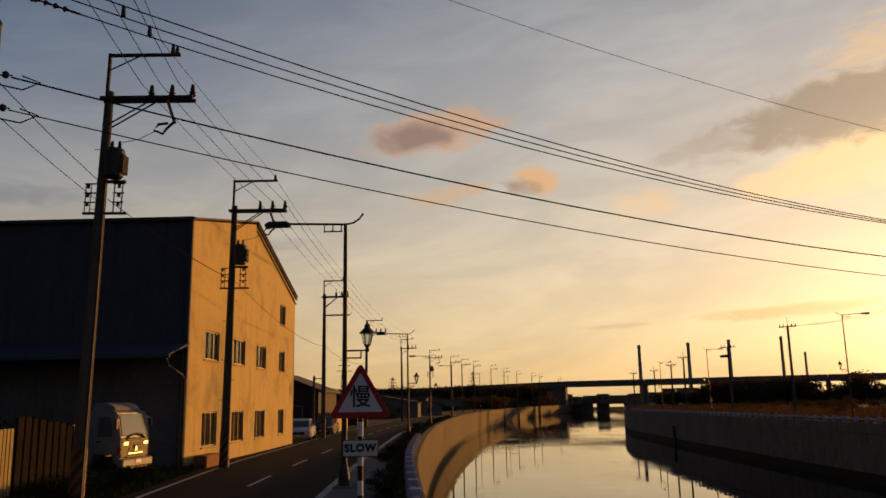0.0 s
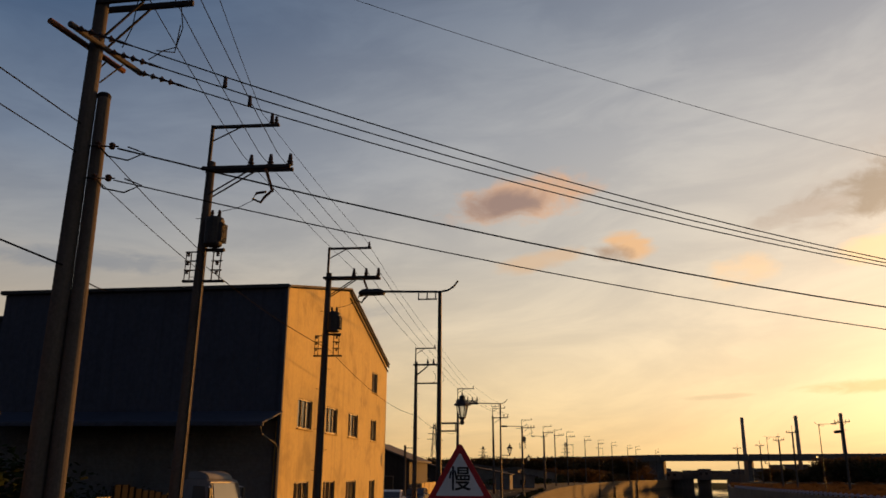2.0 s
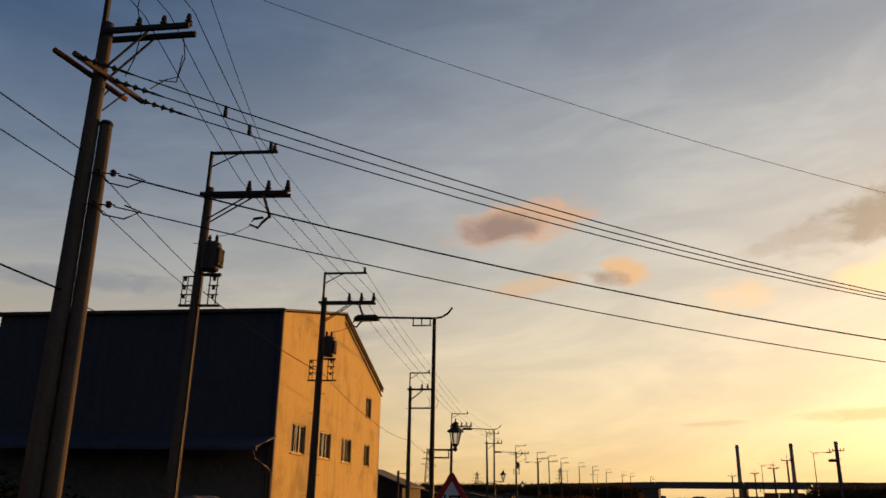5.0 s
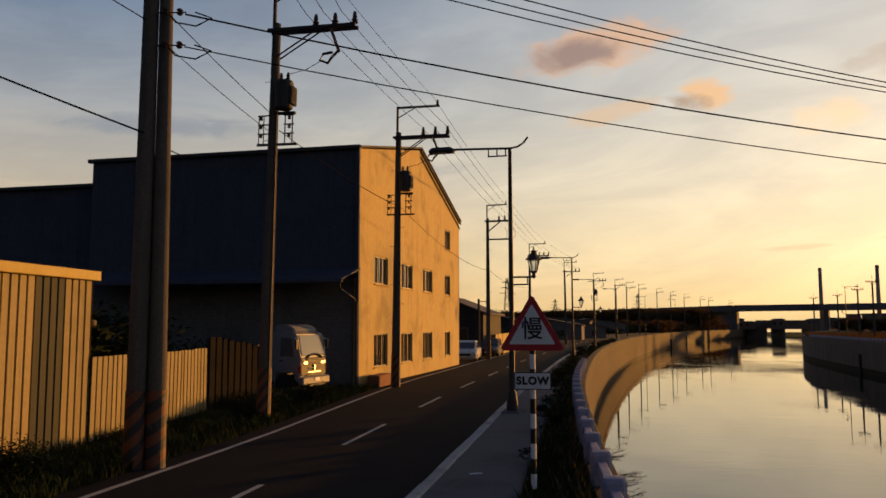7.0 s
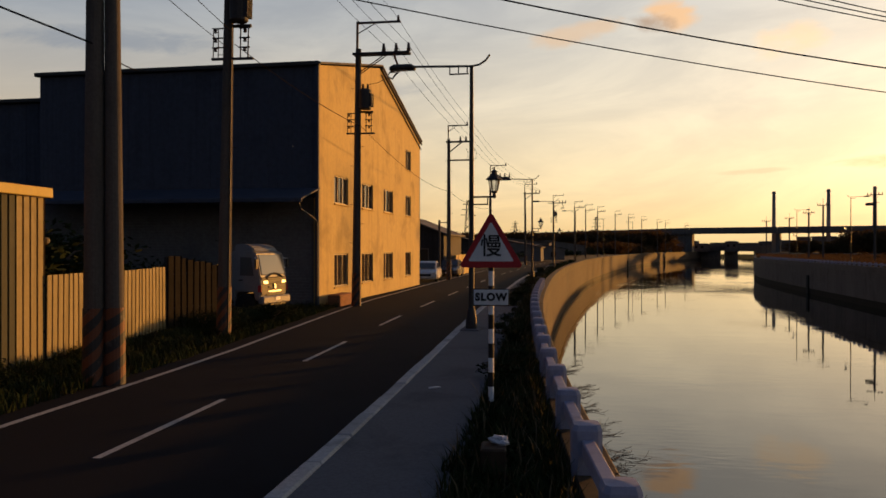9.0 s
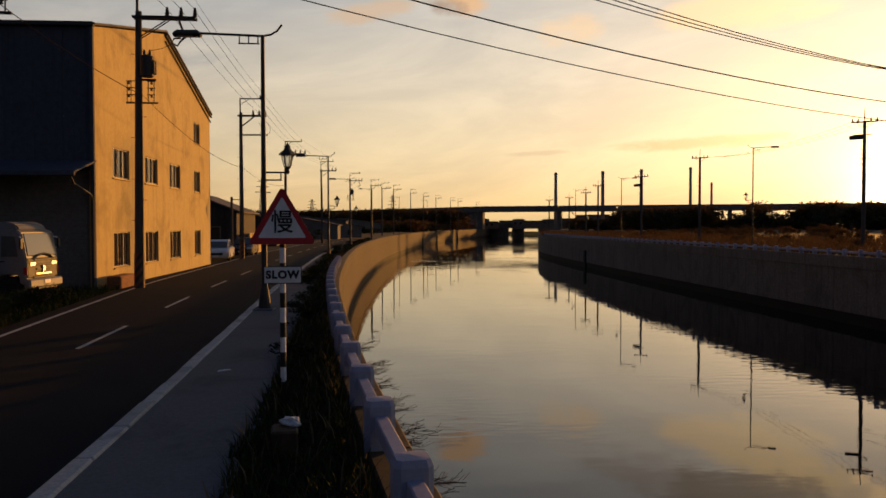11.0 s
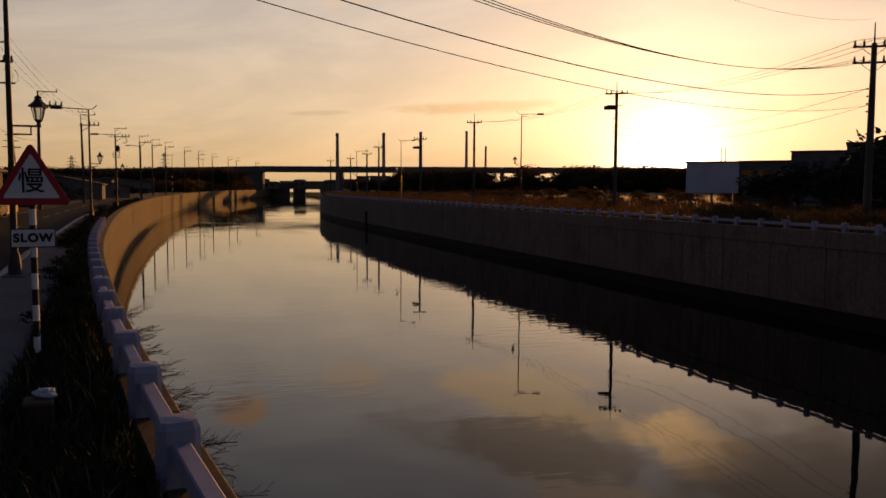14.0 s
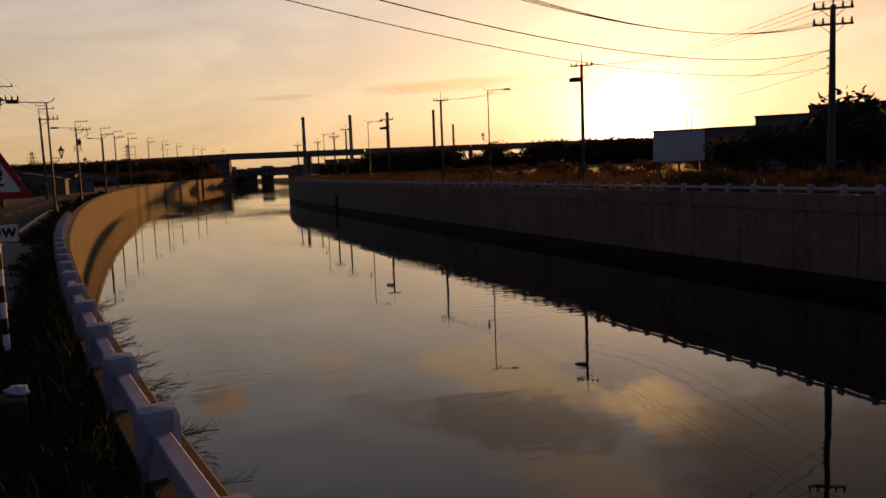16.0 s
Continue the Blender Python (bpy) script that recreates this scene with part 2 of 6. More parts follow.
CAR_WHITE = surface("car_white", (0.55, 0.55, 0.55), 0.3, 0.05, 12, 2, 0.15, 0.0)
CAR_GREY = surface("car_grey", (0.10, 0.10, 0.11), 0.25, 0.05, 12, 2, 0.1, 0.0, metal=0.3)
RED = surface("sign_red", (0.42, 0.03, 0.035), 0.5, 0.08, 12, 3, 0.15, 0.03)
BLACK = surface("black_paint", (0.02, 0.02, 0.02), 0.55, 0.2, 12, 3, 0.2, 0.03)
RUBBER = surface("rubber", (0.018, 0.018, 0.018), 0.9, 0.2, 20, 3, 0.2, 0.1)
CHROME = surface("chrome", (0.50, 0.49, 0.47), 0.34, 0.15, 12, 3, 0.1, 0.0, metal=1.0)
BARK = surface("bark", (0.10, 0.07, 0.05), 0.95, 0.35, 20, 3, 0.4, 0.4)
LEAF = surface("dark_leaf", (0.019, 0.026, 0.009), 0.9, 0.35, 3, 0.6, 0.4, 0.0, spec=0.06)
GRASS = surface("weedy_grass", (0.023, 0.031, 0.010), 0.9, 0.40, 3, 0.5, 0.4, 0.0, spec=0.06)
# Dry scrub, lighter than the other leaves: sun haze is put into its colour.
HAZED_SCRUB = surface("dry_hazed_scrub", (0.085, 0.062, 0.028), 0.9, 0.35, 3, 0.4, 0.4, 0.0, spec=0.06)


def let_light_through(m, colour, share):
    """Thin leaves also pass on the light that falls on their far side."""
    N = Nodes(m.node_tree)
    out = next(n for n in m.node_tree.nodes if n.type == "OUTPUT_MATERIAL")
    b = next(n for n in m.node_tree.nodes if n.type == "BSDF_PRINCIPLED")
    t, k = N.add("ShaderNodeBsdfTranslucent"), N.add("ShaderNodeMixShader")
    t.inputs[0].default_value = (*colour, 1)
    k.inputs[0].default_value = share
    N.put(k.inputs[1], b.outputs[0])
    N.put(k.inputs[2], t.outputs[0])
    N.put(out.inputs[0], k.outputs[0])


let_light_through(HAZED_SCRUB, (0.08, 0.045, 0.018), 0.35)
STRAW = surface("dry_stems", (0.11, 0.085, 0.045), 0.9, 0.3, 3, 1, 0.3, 0.0, spec=0.1)
BRIDGE = surface("bridge_concrete", (0.17, 0.15, 0.13), 0.9, 0.2, 0.7, 0.08, 0.4, 0.1, streaks=0.3)
PYLON = surface("pylon_concrete", (0.36, 0.33, 0.29), 0.9, 0.12, 0.8, 0.1, 0.3, 0.1)
FAR_WALL = surface("far_wall", (0.16, 0.145, 0.13), 0.9, 0.2, 1.0, 0.2, 0.4, 0.1, by_piece=0.3)
DIM_WALL = surface("dark_tin_wall", (0.05, 0.042, 0.038), 0.85, 0.2, 4, 0.4, 0.4, 0.1, streaks=0.4)
PALE = surface("pale_cladding", (0.62, 0.64, 0.70), 0.7, 0.06, 3, 0.3, 0.15, 0.05)
LITTER = surface("plastic_litter", (0.45, 0.46, 0.49), 0.5, 0.2, 30, 5, 0.3, 0.1)


def glass(name, tint, rough=0.05):
    m = bpy.data.materials.new(name)
    m.use_nodes = True
    b = m.node_tree.nodes["Principled BSDF"]
    b.inputs["Base Color"].default_value = (*tint, 1)
    b.inputs["Roughness"].default_value = rough
    b.inputs["IOR"].default_value = 1.5
    return m


PANE = glass("window_pane", (0.03, 0.028, 0.025), 0.06)
WINDSCREEN = glass("vehicle_glass", (0.10, 0.10, 0.095), 0.08)
FROST = glass("lantern_glass", (0.80, 0.80, 0.76), 0.35)
FROST.node_tree.nodes["Principled BSDF"].inputs["Transmission Weight"].default_value = 0.9
FROST.node_tree.nodes["Principled BSDF"].inputs["IOR"].default_value = 1.08
LENS = glass("headlight_lens", (0.75, 0.75, 0.72), 0.12)


def water_material():
    m = bpy.data.materials.new("canal_water")
    m.use_nodes = True
    N = Nodes(m.node_tree)
    b = m.node_tree.nodes["Principled BSDF"]
    place = N.add("ShaderNodeNewGeometry").outputs["Position"]
    b.inputs["Base Color"].default_value = (0.004, 0.0045, 0.004, 1)
    b.inputs["Roughness"].default_value, b.inputs["IOR"].default_value = 0.02, 1.33
    sx = N.add("ShaderNodeVectorMath", operation="MULTIPLY")
    N.put(sx.inputs[0], place)
    sx.inputs[1].default_value = (0.40, 1.0, 1.0)
    small, large = N.noise(sx.outputs[0], 2.3, 1.0, 0.4, 0.3), N.noise(sx.outputs[0], 0.35, 2.0, 0.5)
    patch = N.span(N.noise(place, 0.06, 3.0), 0.44, 0.62, 0.06, 0.8)
    h = N.math("ADD", N.math("MULTIPLY", N.math("MULTIPLY", small, patch), 0.017), N.math("MULTIPLY", large, 0.013))
    bp = N.add("ShaderNodeBump")
    bp.inputs["Strength"].default_value, bp.inputs["Distance"].default_value = 0.55, 1.0
    N.put(bp.inputs["Height"], h)
    N.put(b.inputs["Normal"], bp.outputs[0])
    return m


WATER = water_material()


def band_material():
    """Slanting black and orange warning bands round the foot of a pole."""
    m = bpy.data.materials.new("warning_bands")
    m.use_nodes = True
    N = Nodes(m.node_tree)
    b = m.node_tree.nodes["Principled BSDF"]
    o = N.add("ShaderNodeTexCoord").outputs["Object"]
    s = N.add("ShaderNodeSeparateXYZ")
    N.put(s.inputs[0], o)
    turn = N.math("DIVIDE", N.math("ARCTAN2", s.outputs[1], s.outputs[0]), 2 * math.pi)
    k = N.math("FRACT", N.math("ADD", N.math("MULTIPLY", s.outputs[2], 2.7), N.math("MULTIPLY", turn, -4.0)))
    worn = N.noise(o, 7.0, 6.0, 0.65)
    c = N.mix(N.math("GREATER_THAN", k, 0.5), (0.02, 0.02, 0.02), (0.13, 0.04, 0.014))
    c = N.mix(N.span(worn, 0.55, 0.7, 0.0, 0.6), c, (0.12, 0.10, 0.08))
    N.put(b.inputs["Base Color"], c)
    b.inputs["Roughness"].default_value = 0.7
    return m


BANDS = band_material()

# ---- mesh helpers ----


def box(bm, c, s, turn=0.0, bevel=0.0, taper=1.0, lean=0.0):
    """A box with centre c and size s, turned about z (degrees), its top face shrunk by taper, rolled about y by lean."""
    m = Matrix.Translation(c) @ Matrix.Rotation(radians(turn), 4, "Z") @ Matrix.Rotation(radians(lean), 4, "Y") @ Matrix.Diagonal((*s, 1))
    r = bmesh.ops.create_cube(bm, size=1.0)
    if taper != 1.0:
        for v in r["verts"]:
            if v.co.z > 0:
                v.co.x, v.co.y = v.co.x * taper, v.co.y * taper
    bmesh.ops.transform(bm, matrix=m, verts=r["verts"])
    if bevel:
        edges = list({e for v in r["verts"] for e in v.link_edges})
        bmesh.ops.bevel(bm, geom=edges, offset=bevel, segments=1, affect="EDGES", profile=0.5)
    return bm


def rod(bm, a, b, r0, r1=None, n=8):
    """A round bar from a to b."""
    a, b = Vector(a), Vector(b)
    r1 = r0 if r1 is None else r1
    z = (b - a).normalized()
    x = z.orthogonal().normalized()
    y = z.cross(x)
    rings = []
    for p, r in ((a, r0), (b, r1)):
        rings.append([bm.verts.new(p + r * (math.cos(2 * math.pi * i / n) * x + math.sin(2 * math.pi * i / n) * y)) for i in range(n)])
    for i in range(n):
        bm.faces.new((rings[0][i], rings[0][(i + 1) % n], rings[1][(i + 1) % n], rings[1][i]))
    bm.faces.new(rings[0][::-1])
    bm.faces.new(rings[1])
    return bm


def pipe(bm, points, r, n=5):
    """A cable or bent bar along points."""
    pts = [Vector(p) for p in points]
    rings = []
    for i, p in enumerate(pts):
        z = (pts[min(i + 1, len(pts) - 1)] - pts[max(i - 1, 0)]).normalized()
        x = z.cross(Vector((0, 0, 1)))
        x = x.normalized() if x.length > 1e-4 else Vector((1, 0, 0))
        y = z.cross(x)
        rings.append([bm.verts.new(p + r * (math.cos(2 * math.pi * k / n) * x + math.sin(2 * math.pi * k / n) * y)) for k in range(n)])
    for u, v in zip(rings, rings[1:]):
        for k in range(n):
            bm.faces.new((u[k], u[(k + 1) % n], v[(k + 1) % n], v[k]))
    bm.faces.new(rings[0][::-1])
    bm.faces.new(rings[-1])
    return bm


def lathe(bm, profile, c=(0, 0, 0), n=16):
    """A turned body from (radius, z) pairs."""
    rings = [[bm.verts.new((c[0] + r * math.cos(2 * math.pi * i / n), c[1] + r * math.sin(2 * math.pi * i / n), c[2] + z)) for i in range(n)] for r, z in profile]
    for u, v in zip(rings, rings[1:]):
        for i in range(n):
            bm.faces.new((u[i], u[(i + 1) % n], v[(i + 1) % n], v[i]))
    bm.faces.new(rings[0][::-1])
    bm.faces.new(rings[-1])
    return bm


def prism(bm, outline, depth, m=None):
    """An outline of (x, z) pairs given thickness along y, centred."""
    vs = []
    for y in (-depth / 2, depth / 2):
        vs.append([bm.verts.new((x, y, z)) for x, z in outline])
    n = len(outline)
    for i in range(n):
        bm.faces.new((vs[0][i], vs[0][(i + 1) % n], vs[1][(i + 1) % n], vs[1][i]))
    bm.faces.new(vs[0][::-1])
    bm.faces.new(vs[1])
    bmesh.ops.recalc_face_normals(bm, faces=bm.faces[:])
    if m:
        bmesh.ops.transform(bm, matrix=m, verts=vs[0] + vs[1])
    return bm


def meshed(name, bm, material, smooth=False):
    me = bpy.data.meshes.new(name)
    if smooth:
        for f in bm.faces:
            f.smooth = True
    bm.to_mesh(me)
    bm.free()
    me.materials.append(material)
    return me


def part(name, bm, material, parent, label="", smooth=False, at=None):
    """One mesh object under a thing or a part; bm may be a bmesh or ready mesh data."""
    me = bm if isinstance(bm, bpy.types.Mesh) else meshed(name, bm, material, smooth)
    ob = new(name, me)
    ob.parent = parent
    if at is not None:
        ob.matrix_basis = at
    if label:
        ob["label"] = label
    return ob


def thing(name, label, category, m=None, group="", kind=""):
    """An Empty at the base of a thing that parents its parts."""
    ob = new(name)
    ob.empty_display_size = 0.2
    if m is not None:
        ob.matrix_basis = m
    return tagged(ob, label, category, group, kind)


def single(name, bm, material, label, category="", m=None, group="", kind="", smooth=False):
    ob = new(name, meshed(name, bm, material, smooth))
    if m is not None:
        ob.matrix_basis = m
    return tagged(ob, label, category, group, kind)


B = bmesh.new
rng = random.Random(7)


def polar(az, d, z=0.0):
    """A place d metres off at azimuth az (degrees to the left of +y)."""
    return (-math.sin(radians(az)) * d, math.cos(radians(az)) * d, z)


def curve_x(knots, y):
    """Smooth x over y through plan knots (y, x)."""
    i = max(0, min(len(knots) - 2, sum(1 for k in knots if k[0] <= y) - 1))
    (y0, x0), (y1, x1) = knots[i], knots[i + 1]
    def slope(j):
        a, b = knots[max(j - 1, 0)], knots[min(j + 1, len(knots) - 1)]
        return (b[1] - a[1]) / (b[0] - a[0])
    h, t = y1 - y0, (y - y0) / (y1 - y0)
    return ((2 * t**3 - 3 * t**2 + 1) * x0 + (t**3 - 2 * t**2 + t) * h * slope(i) + (-2 * t**3 + 3 * t**2) * x1 + (t**3 - t**2) * h * slope(i + 1))


LEFT_BANK = [(-60, 9), (-30, 5), (-10, 2.5), (0, 1.15), (8.3, 0.0), (18.3, -1.05), (31.8, -2.05), (50, -2.7), (70, -3.05), (92, -2.95), (112, -2.4), (150, -0.6), (185, 2.5), (225, 6.9), (265, 12.0), (320, 20.6), (400, 38.0), (460, 53.5), (520, 70)]
RIGHT_BANK = [(-60, 33.6), (0, 33.0), (110, 33.2), (172, 35.2), (200, 39), (250, 49), (300, 61), (430, 96), (520, 122)]
WATER_Z, TOP_Z = -4.7, 0.0


def bank(side, y):
    return curve_x(LEFT_BANK if side < 0 else RIGHT_BANK, y)


ROAD_BEND = [(-60, 2.6), (0, 0.4), (10, 0.0), (28, -0.95), (40, -1.35), (60, -1.9), (90, -1.9), (130, -0.9), (187, 3.4), (285, 15.5), (430, 46.0)]


def road_x(base, y):
    """x of a line that runs along the road, base metres from the eye's meridian at y = 10."""
    return base + curve_x(ROAD_BEND, y)


def west_edge(base, y):
    """The road's west side, which widens towards the warehouse."""
    return road_x(base, y) - 0.045 * max(0.0, min(y, 34.0) - 16.0)


# ---- the ground, one sheet to the horizon, with the canal cut through it ----


def sheet(rows, z_of=lambda x, y: 0.0):
    """A sheet from rows of places (y, [x, x, ...])."""
    bm = B()
    grid = [[bm.verts.new((x, y, z_of(x, y))) for x in xs] for y, xs in rows]
    for u, v in zip(grid, grid[1:]):
        for i in range(len(u) - 1):
            bm.faces.new((u[i], u[i + 1], v[i + 1], v[i]))
    return bm


STEPS = [-60 + 5 * i for i in range(117)]
bm = B()


def strip(y0, y1, a0, a1, b0, b1, z):
    bm.faces.new([bm.verts.new(p) for p in ((a0, y0, z), (b0, y0, z), (b1, y1, z), (a1, y1, z))])


for y0, y1 in zip(STEPS, STEPS[1:]):
    strip(y0, y1, -4200, -4200, bank(-1, y0) - 0.15, bank(-1, y1) - 0.15, -0.03)
    strip(y0, y1, bank(1, y0) + 0.15, bank(1, y1) + 0.15, 4200, 4200, -0.03)
strip(520, 900, -4200, -4200, 70, 70, -0.03)
strip(520, 900, 122, 122, 4200, 4200, -0.03)
strip(900, 4200, -4200, -4200, 4200, 4200, -0.03)
strip(-4200, -60, -4200, -4200, 4200, 4200, -0.03)
single("ground", bm, SOIL, "dark bare soil with weeds beside the canal", "ground", kind="structure")

bm = B()
bm.faces.new([bm.verts.new(p) for p in ((-30, -60.5, WATER_Z), (170, -60.5, WATER_Z), (170, 900.5, WATER_Z), (-30, 900.5, WATER_Z))])
single("water", bm, WATER, "still grey-green canal water mirroring the evening sky", "water", kind="structure")

# road, footway, kerbs, lines
YS = [-40 + 3 * i for i in range(60)]
bm = sheet([(y, [west_edge(-8.0, y), road_x(-2.88, y)]) for y in YS], lambda x, y: 0.0)
single("road", bm, ASPHALT, "narrow dark asphalt road along the canal", "road", kind="structure")
bm = sheet([(y, [road_x(-2.74, y), road_x(-1.35, y)]) for y in YS if y < 64], lambda x, y: 0.10)
single("pavement", bm, CONCRETE, "worn grey concrete footway between kerb and grass", "pavement", kind="structure")
for base, wide, name in ((-7.48, 0.12, "edge_line"),):
    bm = sheet([(y, [west_edge(base - wide / 2, y), west_edge(base + wide / 2, y)]) for y in YS], lambda x, y: 0.004)
    single("road_marking_" + name, bm, PAINT_LINE, "worn white edge line on the road", "road marking", kind="structure")
bm = B()
for k in range(-4, 16):
    y0 = 7.95 + 7.55 * k
    rows = [(y0 + j * 0.86, [road_x(-5.38, y0 + j * 0.86) - 0.05, road_x(-5.38, y0 + j * 0.86) + 0.05]) for j in range(5)]
    dash = sheet(rows, lambda x, y: 0.005)
    single("centre_dash", dash, PAINT_LINE, "worn white dash on the road's centre line", "road marking", group="centre line dashes", kind="structure")
kerb = thing("kerb", "low concrete kerb along the footway", "kerb", kind="structure")
stone = B()
box(stone, (0, 0, 0.02), (0.19, 1.18, 0.22), bevel=0.02)
STONE = meshed("kerb_stone", stone, KERB)
for k in range(110):
    y = -30 + 1.2 * k
    dx = (road_x(0, y + 0.5) - road_x(0, y - 0.5))
    part("kerb_stone", STONE, KERB, kerb, at=pose(road_x(-2.83, y), y, rng.uniform(-0.012, 0.01), 0, 0, -math.degrees(math.atan(dx)) + rng.uniform(-0.4, 0.4)))

# canal walls in cast bays, with a dark wet foot
for side, name in ((-1, "wall_west"), (1, "wall_east")):
    wall = thing(name, "stained concrete canal wall cast in bays", "canal wall", kind="structure")
    bay, foot = B(), B()
    box(bay, (0, 0, -1.95), (0.5, 3.96, 3.9), bevel=0.012)
    box(foot, (0, 0, -5.05), (0.47, 4.02, 2.4), bevel=0.01)
    rows = [(-60 + 4 * i) for i in range(145)]
    face = CANAL if side < 0 else CANAL_GREY_GLARE
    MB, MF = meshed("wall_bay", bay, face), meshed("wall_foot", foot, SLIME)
    for y in rows:
        x0, x1 = bank(side, y), bank(side, min(y + 4, 520))
        long = math.hypot(x1 - x0, 4)
        at = Matrix.Translation(((x0 + x1) / 2 , y + 2, 0)) @ Matrix.Rotation(-math.atan2(x1 - x0, 4), 4, "Z") @ Matrix.Diagonal((1, long / 4, 1, 1))
        part("wall_bay", MB, CANAL, wall, at=at)
        part("wall_foot", MF, SLIME, wall, "dark wet algae-stained foot", at=at)
    cap = B()
    box(cap, (-0.09 * side, 0, -0.335), (0.46, 3.98, 0.87), bevel=0.02)
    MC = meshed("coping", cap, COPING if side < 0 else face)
    for y in rows:
        x0, x1 = bank(side, y), bank(side, min(y + 4, 520))
        part("coping", MC, COPING, wall, at=Matrix.Translation(((x0 + x1) / 2, y + 2, rng.uniform(-0.006, 0.006))) @ Matrix.Rotation(-math.atan2(x1 - x0, 4), 4, "Z") @ Matrix.Diagonal((1, math.hypot(x1 - x0, 4) / 4, 1, 1)))


def parapet(side, name, y_from, y_to, label):
    """Concrete posts two metres apart with one heavy rail between them."""
    rail_thing = thing(name, label, "railing", kind="structure")
    post = B()
    lathe(post, [(0.205, -0.05), (0.205, 0.50), (0.175, 0.555), (0.0005, 0.565)], n=8)
    for v in post.verts:
        r = math.hypot(v.co.x, v.co.y)
        a = math.atan2(v.co.y, v.co.x)
        k = round((a - math.pi / 4) / (math.pi / 2)) * (math.pi / 2) + math.pi / 4
        s = 0.72 if round(a / (math.pi / 4)) % 2 else 1.0
        wide, slim = r * 0.72, r * 0.50
        i = round(a / (math.pi / 4)) % 8
        v.co.x, v.co.y = ((wide, -slim), (wide, slim), (slim, wide), (-slim, wide), (-wide, slim), (-wide, -slim), (-slim, -wide), (slim, -wide))[i]
    MP = meshed("post", post, RAIL)
    rail = B()
    box(rail, (0, 0, 0.34), (0.13, 1.0, 0.16), bevel=0.012)
    MR = meshed("rail", rail, RAIL)
    y, last = y_from, None
    while y < y_to:
        x = bank(side, y)
        slope = (bank(side, y + 0.5) - bank(side, y - 0.5))
        part("post", MP, RAIL, rail_thing, at=pose(x, y, 0.02 + rng.uniform(-0.008, 0.008), rng.uniform(-0.6, 0.6), rng.uniform(-0.6, 0.6), -math.degrees(math.atan(slope))))
        if last:
            dx, dy = x - last[0], y - last[1]
            at = Matrix.Translation(((x + last[0]) / 2, (y + last[1]) / 2, 0.02)) @ Matrix.Rotation(-math.atan2(dx, dy), 4, "Z") @ Matrix.Diagonal((1, math.hypot(dx, dy) - 0.24, 1, 1))
            part("rail", MR, RAIL, rail_thing, at=at)
        last = (x, y)
        y += 2.0 / math.sqrt(1 + slope * slope)


parapet(-1, "railing_west", 6.24 - 16.0, 46, "white-painted concrete posts and rail on the canal wall")
parapet(1, "railing_east", -20.9, 178, "pale concrete posts and rail on the far canal wall")

# rubber fender strips on the canal walls
for side, y in ((-1, 265), (-1, 318), (-1, 385), (1, 131)):
    bm = B()
    box(bm, (-0.36 * side, 0, -3.45), (0.24, 1.0, 3.1), bevel=0.03)
    single("wall_fender", bm, RUBBER, "dark upright rubber fender on the canal wall", "fender", pose(bank(side, y), y, 0), "wall fenders")


# ---- the warehouse ----
WX, WY0, WY1 = -10.4, 30.0, 49.0
ware = thing("warehouse", "two-storey warehouse with a sunlit plaster gable and dark sheet-metal side", "building")


def gable_wall():
    """Plaster gable with real window openings, built as strips of wall between them."""
    bm = B()
    cols = [(31.9, 33.85), (36.0, 37.95), (40.0, 42.0), (45.0, 46.4)]
    edges_y = [WY0] + [v for c in cols for v in c] + [WY1]
    levels = [(0.67, 2.07), (4.17, 5.37), (6.87, 8.04)]
    ridge_y = 39.4

    def top(y):
        return 9.5 + (11.45 - 9.5) * (y - WY0) / (ridge_y - WY0) if y < ridge_y else 11.45 - (11.45 - 8.95) * (y - ridge_y) / (WY1 - ridge_y)

    def panel(y0, y1, z0, z1a, z1b):
        vs = [[bm.verts.new((x, y, z)) for y, z in ((y0, z0), (y1, z0), (y1, z1b), (y0, z1a))] for x in (WX, WX - 0.22)]
        bm.faces.new(vs[0])
        bm.faces.new(vs[1][::-1])
        for i in range(4):
            bm.faces.new((vs[0][i], vs[1][i], vs[1][(i + 1) % 4], vs[0][(i + 1) % 4]))

    zs = [-0.4] + [v for lv in levels for v in lv]
    for i in range(len(edges_y) - 1):
        y0, y1 = edges_y[i], edges_y[i + 1]
        cuts = [y0, ridge_y, y1] if y0 < ridge_y < y1 else [y0, y1]
        for a, b in zip(cuts, cuts[1:]):
            for k, (lo, hi) in enumerate(zip(zs, zs[1:])):
                if not (i % 2 and k in ((1, 3, 5) if i == 7 else (1, 3))):
                    panel(a, b, lo, hi, hi)
            panel(a, b, zs[-1], top(a), top(b))
    bmesh.ops.remove_doubles(bm, verts=bm.verts[:], dist=0.001)
    bmesh.ops.recalc_face_normals(bm, faces=bm.faces[:])
    return bm, cols, levels, top, ridge_y


bm, COLS, LEVELS, gable_top, RIDGE = gable_wall()
part("gable_wall", bm, PLASTER, ware, "cream plaster wall with grime under the sills")


